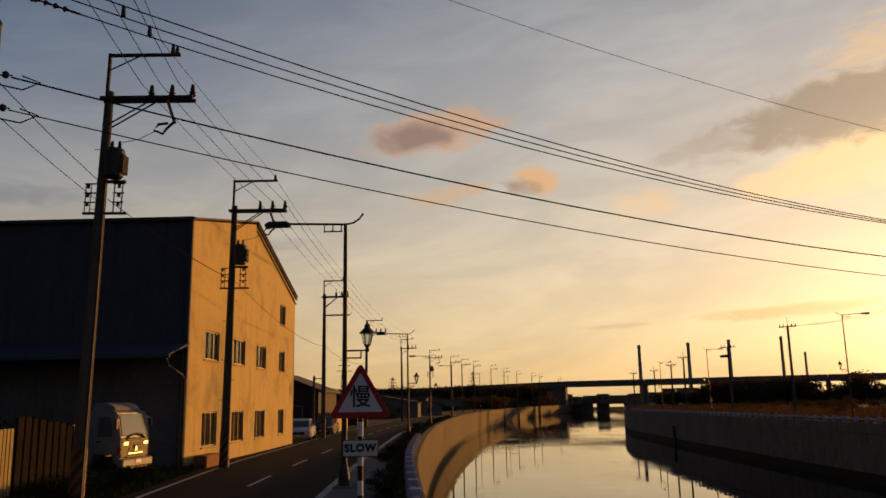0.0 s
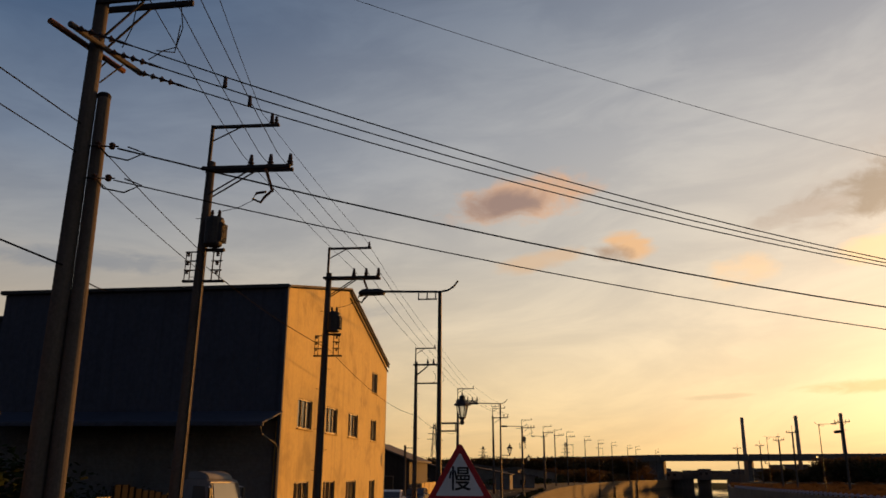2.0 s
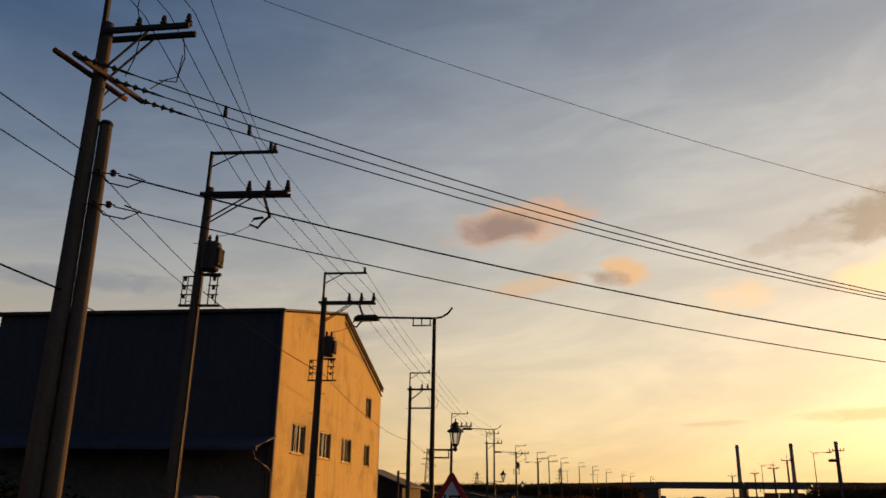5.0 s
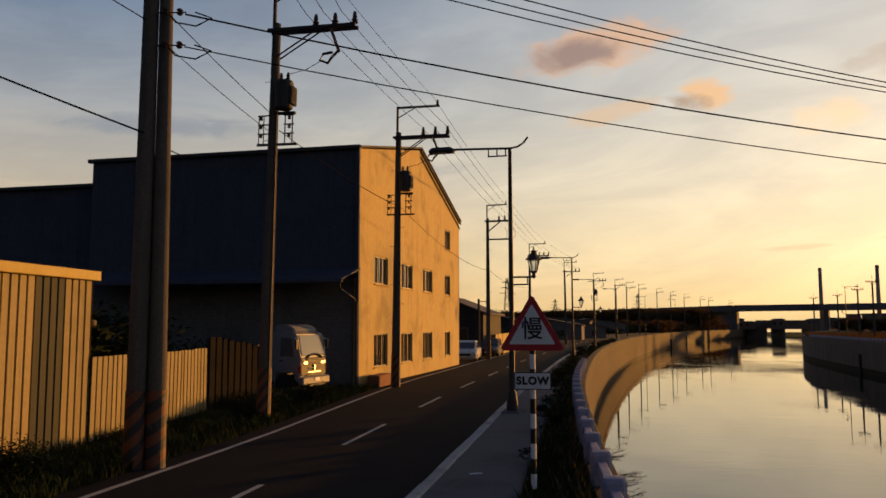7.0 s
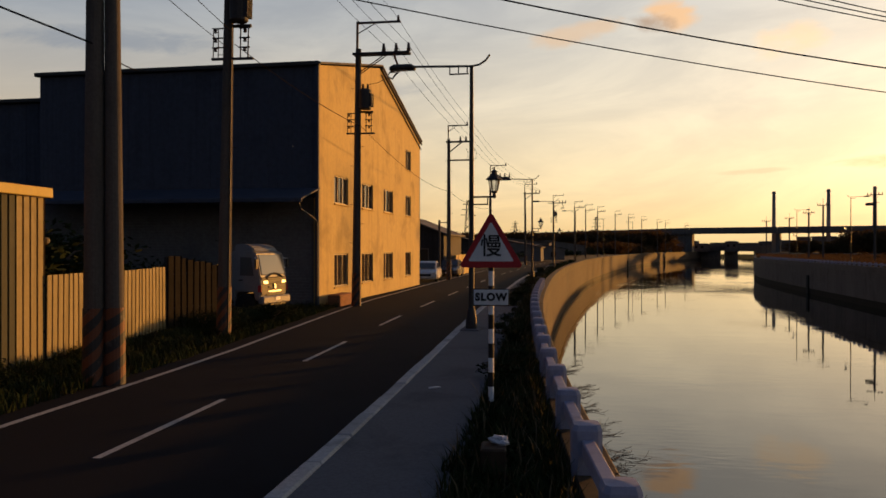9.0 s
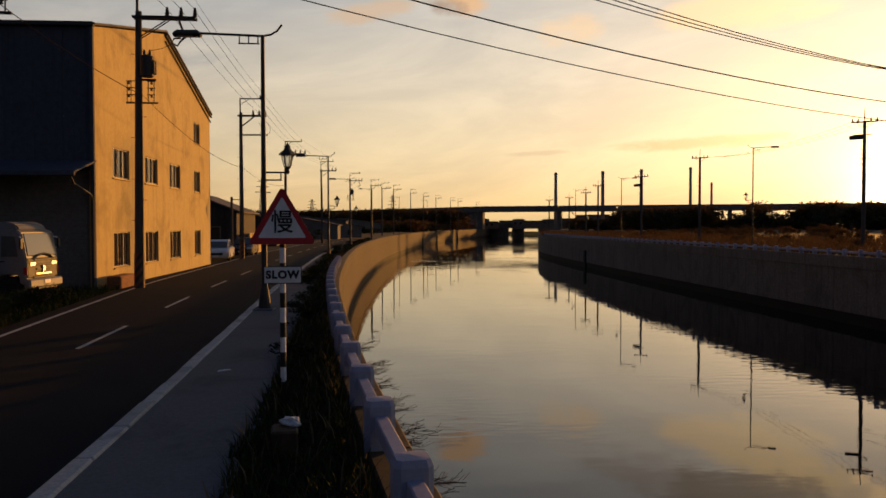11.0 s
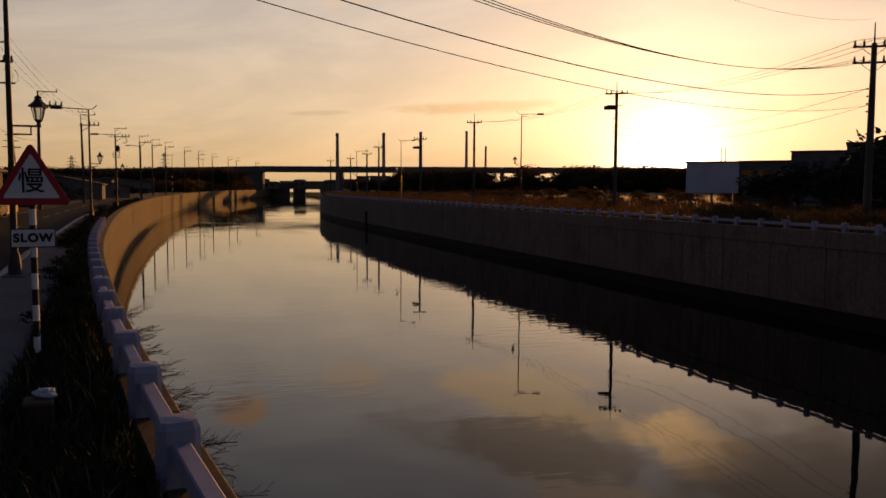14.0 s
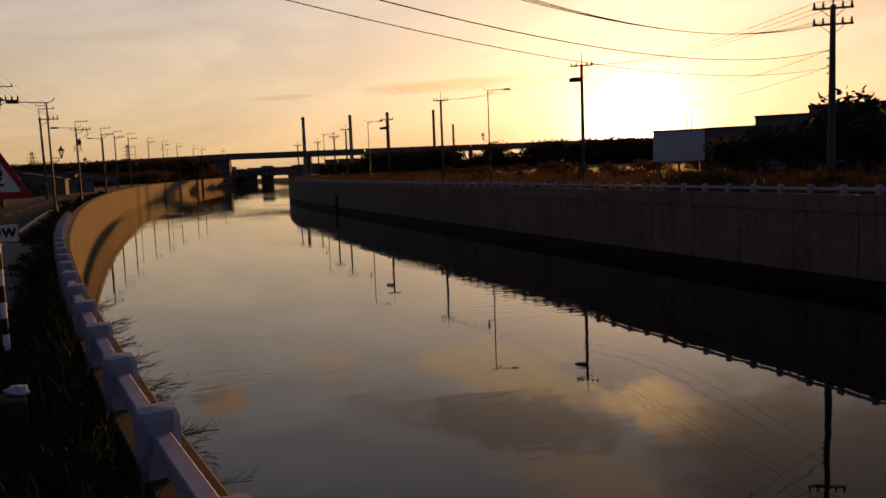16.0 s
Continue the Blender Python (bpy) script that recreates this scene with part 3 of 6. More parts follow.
def window(y0, y1, z0, z1):
    w = new("window")
    w.parent = ware
    w.matrix_basis = pose(WX - 0.10, (y0 + y1) / 2, (z0 + z1) / 2)
    wide, high = y1 - y0, z1 - z0
    f = B()
    for s in (-1, 1):
        box(f, (0, s * (wide / 2 - 0.03), 0), (0.08, 0.06, high))
        box(f, (0, 0, s * (high / 2 - 0.03)), (0.08, wide - 0.12, 0.06))
    n = 3 if wide > 1.5 else 2
    for i in range(1, n):
        box(f, (0.005, -wide / 2 + wide * i / n, 0), (0.06, 0.05, high - 0.12))
    part("window_frame", f, FRAME, w)
    for i in range(n):
        p = B()
        box(p, (-0.02 + 0.012 * (i % 2), -wide / 2 + wide * (i + 0.5) / n, 0), (0.012, wide / n - 0.05, high - 0.1))
        part("pane", p, PANE, w)
    sill = B()
    box(sill, (0.09, 0, -high / 2 - 0.03), (0.16, wide + 0.14, 0.06), bevel=0.008)
    part("window_sill", sill, PLASTER, w)
    # bars in front of the glass
    for i in range(1, 7 if wide > 1.5 else 5):
        b = B()
        k = 7 if wide > 1.5 else 5
        rod(b, (0.075, -wide / 2 + wide * i / k, -high / 2), (0.075, -wide / 2 + wide * i / k, high / 2), 0.009, n=5)
        part("window_bar", b, FRAME, w)


for i, (a, b) in enumerate(COLS):
    for j, (lo, hi) in enumerate(LEVELS):
        if j < 2 or i == 3:
            window(a, b, lo, hi)

# dark sheet-metal side in ribbed sheets, and the lower wing beyond
def ribbed(width, z0, z1, pitch=0.25, deep=0.035):
    """A ribbed sheet in the x-z plane, facing -y."""
    bm = B()
    xs = []
    n = max(1, round(width / pitch))
    for i in range(n):
        a = -width / 2 + width * i / n
        w = width / n
        xs += [(a, 0.0), (a + w * 0.74, 0.0), (a + w * 0.78, deep), (a + w * 0.97, deep)]
    xs.append((width / 2, 0.0))
    lows = [bm.verts.new((x, y, z0)) for x, y in xs]
    highs = [bm.verts.new((x, y, z1)) for x, y in xs]
    back0 = [bm.verts.new((x, y + 0.02, z0)) for x, y in xs]
    back1 = [bm.verts.new((x, y + 0.02, z1)) for x, y in xs]
    for i in range(len(xs) - 1):
        bm.faces.new((lows[i], lows[i + 1], highs[i + 1], highs[i]))
        bm.faces.new((back0[i + 1], back0[i], back1[i], back1[i + 1]))
        bm.faces.new((highs[i], highs[i + 1], back1[i + 1], back1[i]))
    return bm


for k in range(12):
    x = WX - 0.05 - 1.02 * (k + 0.5)
    part("wall_sheet", ribbed(1.01, 4.3, 9.5, 0.2, 0.010), SHEET, ware, "dark blue-grey ribbed sheet" if k == 0 else "", at=pose(x, WY0 - 0.02, 0))
for k in range(18):
    x = -22.75 - 1.02 * (k + 0.5)
    part("wall_sheet", ribbed(1.01, -0.3, 8.55, 0.2, 0.010), SHEET, ware, at=pose(x, WY0 + 0.6, 0))
bm = B()
box(bm, (-16.6, WY0 + 0.25, 2.0), (12.1, 0.3, 4.6))
part("shutter_wall", bm, SHUTTER, ware)
bm = B()
box(bm, (0, 0, 0), (5.2, 0.03, 0.112), bevel=0.01)
SLAT = meshed("slat", bm, SHUTTER)
for k in range(2):
    bm = B()
    box(bm, (0, 0.02, 2.1), (5.3, 0.03, 4.2))
    roller = part("roller_shutter", bm, SHUTTER, ware, "grey horizontal-slat roller shutter", at=pose(-13.3 - 5.6 * k, WY0 + 0.06, -0.25))
    for i in range(34):
        part("slat", SLAT, SHUTTER, roller, at=pose(0, -0.012 - 0.012 * (i % 2), 0.12 + 0.118 * i))
bm = B()
box(bm, (-10.46, WY0 - 0.06, 4.6), (0.14, 0.14, 9.9), bevel=0.01)
part("corner_flashing", bm, SHEET, ware)
bm = B()
box(bm, (-16.6, WY0 - 0.08, 9.56), (12.5, 0.24, 0.16), bevel=0.02)
box(bm, (-31.9, WY0 + 0.5, 8.62), (18.5, 0.24, 0.16), bevel=0.02)
part("gutter", bm, STEEL, ware, "dark eaves gutter")
# roof: two slopes
bm = B()
for (ya, za), (yb, zb) in (((WY0 - 0.15, 9.52), (RIDGE, 11.55)), ((RIDGE, 11.55), (WY1 + 0.25, 8.95))):
    for x0, x1 in ((-22.8, WX + 0.12),):
        vs = [[bm.verts.new((x, y, z + dz)) for x, y, z in ((x0, ya, za), (x1, ya, za), (x1, yb, zb), (x0, yb, zb))] for dz in (0, 0.08)]
        bm.faces.new(vs[0][::-1])
        bm.faces.new(vs[1])
        for i in range(4):
            bm.faces.new((vs[0][i], vs[0][(i + 1) % 4], vs[1][(i + 1) % 4], vs[1][i]))
part("roof", bm, ROOFING, ware, "low-pitched metal roof")
bm = B()
rod(bm, (WX + 0.06, RIDGE, 11.40), (WX + 0.06, WY1 + 0.2, 8.82), 0.06, n=6)
rod(bm, (WX + 0.05, RIDGE, 11.10), (WX + 0.05, WY1 + 0.1, 8.50), 0.035, n=6)
part("verge_trim", bm, STEEL, ware, "dark verge trim")
bm = B()
box(bm, (-32, WY0 + 9.5, 8.6), (18.4, 18, 0.12))
box(bm, (-22.8, WY0 + 9.7, 4.5), (0.2, 18.6, 8.8))
box(bm, (-26, WY1 - 0.1, 4.3), (31, 0.2, 8.9))
box(bm, (-41.1, WY0 + 9.5, 4.2), (0.2, 18, 8.6))
part("rear_walls", bm, SHEET, ware)
# lean-to awning over the yard front
bm = B()
vs = [[bm.verts.new((x, y, z + dz)) for x, y, z in ((-22.6, WY0 - 0.02, 4.62), (-10.35, WY0 - 0.02, 4.62), (-10.35, WY0 - 2.0, 4.12), (-22.6, WY0 - 2.0, 4.12))] for dz in (0, 0.06)]
bm.faces.new(vs[0]); bm.faces.new(vs[1][::-1])
for i in range(4):
    bm.faces.new((vs[0][i], vs[1][i], vs[1][(i + 1) % 4], vs[0][(i + 1) % 4]))
part("awning", bm, SHEET, ware, "sloping sheet-metal awning")
bm = B()
box(bm, (-16.5, WY0 - 2.06, 4.08), (12.3, 0.14, 0.16), bevel=0.02)
part("awning_gutter", bm, SHEET, ware)
bm = B()
pipe(bm, [(-10.5, WY0 - 2.0, 4.0), (-10.45, WY0 - 1.9, 3.75), (-10.42, WY0 - 0.5, 3.45), (-10.42, WY0 - 0.2, 3.3), (-10.42, WY0 - 0.2, -0.2)], 0.032, 8)
part("downpipe", bm, STEEL, ware)

# ---- utility poles ----
POLE_GROUP = "utility poles along the road"


def insulator(bm, c, s=1.0):
    lathe(bm, [(0.015 * s, -0.02), (0.03 * s, 0.0), (0.075 * s, 0.05), (0.04 * s, 0.09), (0.07 * s, 0.12), (0.04 * s, 0.17), (0.05 * s, 0.20), (0.03 * s, 0.26 * s)], c, 8)


def utility_pole(x, y, high, base_r=0.17, tilt=0.0, upper=1.0, arm=2.1, banded=True, transformer=True, raised=True, turn=0.0, label="concrete utility pole with a side crossarm"):
    p = thing("utility_pole", label, "utility pole", pose(x, y, -0.1, 0, tilt, turn), POLE_GROUP)
    top_r = base_r * 0.62
    bm = B()
    rod(bm, (0, 0, -0.2), (0, 0, high), base_r, top_r, 14)
    part("shaft", bm, POLE, p, smooth=False)
    if banded:
        bm = B()
        rod(bm, (0, 0, 0.0), (0, 0, 1.4), base_r + 0.012, base_r + 0.004, 14)
        part("warning_band", bm, BANDS, p, "black and orange slanted warning bands")
    z = high - 0.22
    bm = B()
    for s in (-1, 1):
        box(bm, (arm / 2 - 0.1, s * 0.13, z), (arm + 0.2, 0.07, 0.10), bevel=0.006)
    part("crossarm", bm, GALV, p)
    bm = B()
    for s in (-1, 1):
        rod(bm, (0.05, s * 0.11, z - 0.75), (arm * 0.52, s * 0.11, z - 0.06), 0.022, n=6)
    part("brace", bm, GALV, p)
    for k in range(3):
        bm = B()
        insulator(bm, (arm - 0.06 - k * arm * 0.24, 0, z + 0.05), 1.35)
        part("insulator", bm, CERAMIC, p)
    if raised:
        bm = B()
        box(bm, (-0.02, -0.10, high + upper / 2 - 0.35), (0.08, 0.08, upper + 0.8), bevel=0.005)
        part("riser", bm, GALV, p)
        bm = B()
        box(bm, (arm * 0.40, -0.10, high + upper), (arm * 0.80 + 0.1, 0.08, 0.08), bevel=0.005)
        rod(bm, (0.0, -0.10, high + upper - 0.42), (arm * 0.34, -0.10, high + upper - 0.03), 0.02, n=6)
        part("upper_arm", bm, GALV, p)
        bm = B()
        insulator(bm, (arm * 0.78, -0.10, high + upper + 0.02), 0.9)
        part("insulator", bm, CERAMIC, p)
    if transformer:
        t = high - 2.0
        bm = B()
        lathe(bm, [(0.20, -0.42), (0.24, -0.38), (0.25, 0.30), (0.22, 0.36), (0.10, 0.40)], (base_r + 0.14, -0.08, t), 14)
        tank = part("transformer", bm, STEEL, p, "dark pole-mounted transformer")
        for k in range(7):
            bm = B()
            box(bm, (base_r + 0.38, -0.23 + 0.05 * k, t - 0.06), (0.12, 0.012, 0.5))
            part("cooling_fin", bm, STEEL, tank)
        for k in (-1, 1):
            bm = B()
            insulator(bm, (base_r + 0.14 + 0.1 * k, -0.08, t + 0.38), 0.8)
            part("bushing", bm, CERAMIC, tank)
        bm = B()
        box(bm, (0.25, 0, t - 0.50), (0.75, 0.09, 0.07))
        box(bm, (0.12, 0, t - 1.35), (1.15, 0.07, 0.06))
        for dx in (0.34, 0.55):
            rod(bm, (dx, 0, t - 1.35), (dx, 0, t - 0.5), 0.018, n=5)
        for dx in (-0.28, -0.42):
            rod(bm, (dx, 0, t - 1.35), (dx, 0, t - 0.55), 0.014, n=5)
        for dz in (-0.55, -0.8, -1.05):
            box(bm, (-0.2, 0, t + dz), (0.5, 0.03, 0.03))
            box(bm, (0.45, 0, t + dz), (0.3, 0.03, 0.03))
        part("rack", bm, GALV, p)
        for dx in (-0.36, 0.46):
            for dz in (-0.62, -0.86, -1.1):
                bm = B()
                lathe(bm, [(0.03, -0.05), (0.055, -0.03), (0.03, 0), (0.055, 0.03), (0.03, 0.05)], (dx, 0, t + dz), 8)
                part("spool_insulator", bm, CERAMIC, p)
        # cut-out fuse hung below the crossarm
        bm = B()
        rod(bm, (arm * 0.70, -0.1, z - 0.05), (arm * 0.84, -0.3, z - 0.78), 0.045, n=6)
        part("fuse_arm", bm, RUST, p, "rusty steel fuse bracket")
        bm = B()
        pipe(bm, [(arm * 0.76, -0.28, z - 0.78), (arm * 0.64, -0.25, z - 0.80), (arm * 0.60, -0.25, z - 0.96), (arm * 0.70, -0.25, z - 1.06), (arm * 0.74, -0.25, z - 0.92), (arm * 0.83, -0.3, z - 0.76)], 0.036, 6)
        part("fuse_cutout", bm, CERAMIC, p)
        bm = B()
        pipe(bm, [(arm * 0.62, -0.25, z - 0.98), (arm * 0.4, -0.1, z - 1.15), (0.45, 0, z - 1.2), (base_r + 0.3, 0, t + 0.6)], 0.009, 5)
        part("lead", bm, WIRE, p)
    if banded:
        for k in range(9):
            bm = B()
            zz = 2.6 + k * (high - 3.4) / 9
            s = 1 if k % 2 else -1
            rod(bm, (s * base_r * 0.7, 0, zz), (s * (base_r + 0.10), 0, zz), 0.009, n=5)
            part("climbing_step", bm, GALV, p)
        bm = B()
        pipe(bm, [(base_r * 0.9, -0.10, 0.1), (base_r * 0.85, -0.10, high * 0.4), (base_r * 0.7, -0.1, high - 2.4)], 0.022, 6)
        part("conduit", bm, STEEL, p)
    return p


utility_pole(-9.36, 19.5, 10.7, 0.18, 1.0, 1.0, 2.3)
utility_pole(-9.05, 30.55, 10.3, 0.18, 0.5, 1.0, 2.1)
framed = utility_pole(-9.97, 57.0, 10.3, 0.17, 0.0, 0.95, 1.75, transformer=False)
bm = B()
box(bm, (0.9, 0, 8.75), (1.9, 0.08, 0.10))
part("lower_arm", bm, GALV, framed)
for k in range(3):
    bm = B()
    pipe(bm, [(1.25 + 0.3 * k, 0, 9.6), (1.42 + 0.3 * k, 0.05, 9.3), (1.40 + 0.3 * k, 0, 8.9), (1.2 + 0.3 * k, 0, 8.78)], 0.014, 5)
    part("drop_lead", bm, WIRE, framed)
utility_pole(-10.0, 81.5, 9.85, 0.17, 0.5, 1.0, 2.0, transformer=False)
utility_pole(-8.3, 106.7, 9.85, 0.17, -0.5, 1.0, 2.0, transformer=False)
for az, d, top in ((2.48, 131, 10.9), (1.0, 165, 11.8), (0.23, 185, 12.2), (-0.6, 212, 13.1), (-1.81, 262, 14.2), (-2.72, 285, 14.0), (-3.61, 312, 14.2), (-4.66, 345, 14.3), (-5.2, 362, 14.4), (-6.5, 420, 14.8)):
    utility_pole(*polar(az, d)[:2], top - 1.0, 0.17, 0.0, 1.0, 2.0, transformer=d < 150, banded=False, label="far concrete utility pole with crossarms")

# the strain pole beside the road: a tall pole strapped to a shorter one
strain = thing("utility_pole", "tall twin concrete pole with strain insulators over the canal", "utility pole", pose(-8.05, 12.25, -0.1, 0, -0.5, 0), POLE_GROUP)
bm = B()
rod(bm, (-0.15, -0.03, -0.2), (-0.04, 0.02, 11.15), 0.18, 0.12, 20)
part("shaft", bm, POLE, strain)
bm = B()
rod(bm, (0.165, 0.10, -0.2), (0.165, 0.12, 9.05), 0.165, 0.112, 20)
part("stub_shaft", bm, POLE, strain)
bm = B()
lathe(bm, [(0.118, 0), (0.122, 0.05), (0.10, 0.09)], (0.165, 0.12, 9.03), 14)
part("cap", bm, RUBBER, strain)
for sx, sy, r in ((-0.15, -0.03, 0.183), (0.165, 0.10, 0.168)):
    bm = B()
    rod(bm, (sx, sy, 0), (sx + (0.016 if sx < 0 else 0.001), sy + 0.004, 1.4), r + 0.006, r, 20)
    part("warning_band", bm, BANDS, strain, "black and orange slanted warning bands")
bm = B()
for s in (-1, 1):
    box(bm, (0.80, s * 0.15 + 0.05, 10.92), (1.75, 0.07, 0.11), bevel=0.006)
    rod(bm, (0.0, s * 0.13 + 0.05, 10.05), (0.85, s * 0.13 + 0.05, 10.86), 0.024, n=6)
part("crossarm", bm, GALV, strain)
for k in range(3):
    bm = B()
    insulator(bm, (1.58 - 0.5 * k, 0.05, 10.98), 1.1)
    part("insulator", bm, CERAMIC, strain)
bm = B()
box(bm, (-0.06, -0.06, 11.5), (0.08, 0.08, 1.5))
box(bm, (0.72, -0.06, 12.15), (1.75, 0.08, 0.09), bevel=0.005)
rod(bm, (-0.04, -0.06, 11.7), (0.55, -0.06, 12.1), 0.02, n=6)
part("upper_arm", bm, GALV, strain)
# double strain arm set square to the span over the water
SPAN = Vector((41.2 + 8.05, 37.0 - 12.25, 0)).normalized()
ACROSS = Vector((0.17, 0.98, 0)).normalized()
for s in (-1, 1):
    a = Vector((-0.03, 0.05, 10.02)) + SPAN * 0.16 * s
    bm = B()
    rod(bm, a + ACROSS * 0.95, a - ACROSS * 0.95, 0.055, n=8)
    part("strain_arm", bm, POLE if s > 0 else RUST, strain, "weathered strain crossarm")
    bm = B()
    rod(bm, a + ACROSS * 0.5, Vector((-0.03, 0.05, 9.35)) + SPAN * 0.1 * s, 0.016, n=5)
    part("brace", bm, GALV, strain)


def strain_string(bm, start, way, n=4):
    """A string of discs along a strained wire."""
    profile = [(0.02, 0.0)]
    for k in range(n):
        profile += [(0.02, 0.17 * k + 0.01), (0.07, 0.17 * k + 0.05), (0.03, 0.17 * k + 0.10), (0.018, 0.17 * k + 0.16)]
    profile += [(0.03, 0.17 * n + 0.02), (0.012, 0.17 * n + 0.3)]
    lathe(bm, profile, n=8)
    bmesh.ops.transform(bm, matrix=Matrix.Translation(start) @ way.to_track_quat("Z", "Y").to_matrix().to_4x4(), verts=bm.verts[:])
    return Vector(start) + way * (0.17 * n + 0.3)


STRING_ENDS = []
origin = Vector((-8.05, 12.25, -0.1))
for k in (-0.85, 0.0, 0.85):
    bm = B()
    start = Vector((-0.03, 0.05, 10.0)) + SPAN * 0.22 + ACROSS * k
    end = strain_string(bm, start, (SPAN + Vector((0, 0, -0.2))).normalized())
    part("strain_insulator", bm, CERAMIC, strain, "dark string of disc insulators")
    STRING_ENDS.append(strain.matrix_basis @ end)
for zz in (8.02, 7.42):
    for dx, dy in ((0.3, -0.1), (0.52, -0.02)):
        bm = B()
        lathe(bm, [(0.03, -0.06), (0.06, -0.03), (0.035, 0), (0.06, 0.03), (0.03, 0.06)], (dx, dy, zz), 8)
        part("spool_insulator", bm, CERAMIC, strain)
    bm = B()
    rod(bm, (0.12, -0.08, zz), (0.62, 0.02, zz), 0.014, n=5)
    pipe(bm, [(0.3, -0.05, zz), (0.5, -0.1, zz - 0.22), (0.8, 0.05, zz - 0.26), (1.05, 0.15, zz - 0.1), (0.75, 0.1, zz + 0.02)], 0.015, 5)
    part("wire_tail", bm, WIRE, strain)
bm = B()
pipe(bm, [(0.55, 0.05, 12.1), (0.5, 0.05, 11.5), (0.62, 0.1, 11.0), (0.5, 0.2, 10.5), (0.35, 0.2, 10.1)], 0.011, 5)
pipe(bm, [(0.75, 0.45, 9.95), (1.0, 0.5, 10.15), (1.25, 0.5, 10.2), (1.35, 0.5, 10.6), (1.33, 0.4, 11.0)], 0.011, 5)
pipe(bm, [(1.3, -0.25, 9.7), (1.45, 0.1, 9.85), (1.38, 0.3, 10.3), (1.35, 0.4, 10.6)], 0.011, 5)
part("jumper", bm, WIRE, strain)
# ---- street lamps ----
def street_lamp(x, y, high=7.3, turn=0.0, lantern=True, side=1, reach=1.65, name_label="dark steel street lamp with a curled bracket arm", lantern_z=3.62):
    p = thing("street_lamp", name_label, "street lamp", pose(x, y, 0.08 if x < 0 else -0.05, 0, 0, turn), "street lamps along the canal")
    bm = B()
    lathe(bm, [(0.30, 0), (0.30, 0.03), (0.16, 0.05), (0.15, 0.30), (0.11, 0.55), (0.085, 0.60)], n=12)
    part("base", bm, STEEL, p)
    bm = B()
    rod(bm, (0, 0, 0.5), (0, 0, high), 0.08, 0.05, 10)
    part("shaft", bm, STEEL, p)
    s = -side
    bm = B()
    rod(bm, (s * -0.05, 0, high - 0.02), (s * reach, 0, high + 0.03), 0.032, n=8)
    rod(bm, (s * 0.08, 0, high - 0.22), (s * 0.62, 0, high - 0.22), 0.02, n=6)
    for dx in (0.12, 0.36, 0.6):
        rod(bm, (s * dx, 0, high - 0.22), (s * dx, 0, high), 0.018, n=6)
    pipe(bm, [(0, 0, high - 0.02), (-s * 0.22, 0, high + 0.02), (-s * 0.38, 0, high + 0.12), (-s * 0.50, 0, high + 0.28)], 0.028, 6)
    part("bracket", bm, STEEL, p)
    bm = B()
    box(bm, (s * (reach + 0.28), 0, high + 0.02), (0.80, 0.28, 0.17), bevel=0.06, taper=0.78)
    part("lamp_head", bm, STEEL, p, "flat dark lamp head")
    bm = B()
    box(bm, (s * (reach + 0.33), 0, high - 0.055), (0.42, 0.17, 0.03), bevel=0.01)
    part("diffuser", bm, FROST, p)
    if lantern:
        zl, dx = lantern_z, 0.62 * side
        bm = B()
        rod(bm, (0, 0, zl), (dx, 0, zl), 0.025, n=6)
        rod(bm, (0, 0, zl - 0.2), (dx * 0.75, 0, zl - 0.2), 0.02, n=6)
        rod(bm, (dx * 0.72, 0, zl - 0.2), (dx * 0.72, 0, zl), 0.018, n=6)
        part("lantern_bracket", bm, STEEL, p)
        bm = B()
        lathe(bm, [(0.03, 0), (0.06, 0.05), (0.04, 0.12), (0.09, 0.17), (0.09, 0.2)], (dx, 0, zl - 0.04), 8)
        part("lantern_foot", bm, STEEL, p)
        bm = B()
        lathe(bm, [(0.085, 0), (0.15, 0.30)], (dx, 0, zl + 0.16), 6)
        part("lantern_glass", bm, FROST, p, "frosted lantern glass")
        for k in range(6):
            bm = B()
            a = math.pi / 3 * k
            rod(bm, (dx + 0.09 * math.cos(a), 0.09 * math.sin(a), zl + 0.16), (dx + 0.158 * math.cos(a), 0.158 * math.sin(a), zl + 0.47), 0.012, n=5)
            part("lantern_rib", bm, STEEL, p)
        bm = B()
        lathe(bm, [(0.23, 0.46), (0.22, 0.49), (0.10, 0.60), (0.07, 0.66), (0.09, 0.69), (0.02, 0.74), (0.012, 0.82)], (dx, 0, zl), 6)
        part("lantern_cap", bm, STEEL, p)
    return p


street_lamp(-3.1, 21.5, 7.2)
street_lamp(-4.0, 57.9, 7.2)
street_lamp(-3.75, 88, 7.3)
for az, d, high in ((0.93, 140, 8.6), (-1.0, 215, 10.0), (-3.0, 290, 11.5)):
    street_lamp(*polar(az, d)[:2], high, lantern=False)
for x, y, h in ((35.0, 74.0, 9.7), (35.6, 118.5, 9.4), (38.1, 158, 9.4)):
    street_lamp(x, y, h, turn=-20, side=-1, lantern=True, lantern_z=4.7, name_label="tall steel street lamp on the far bank")

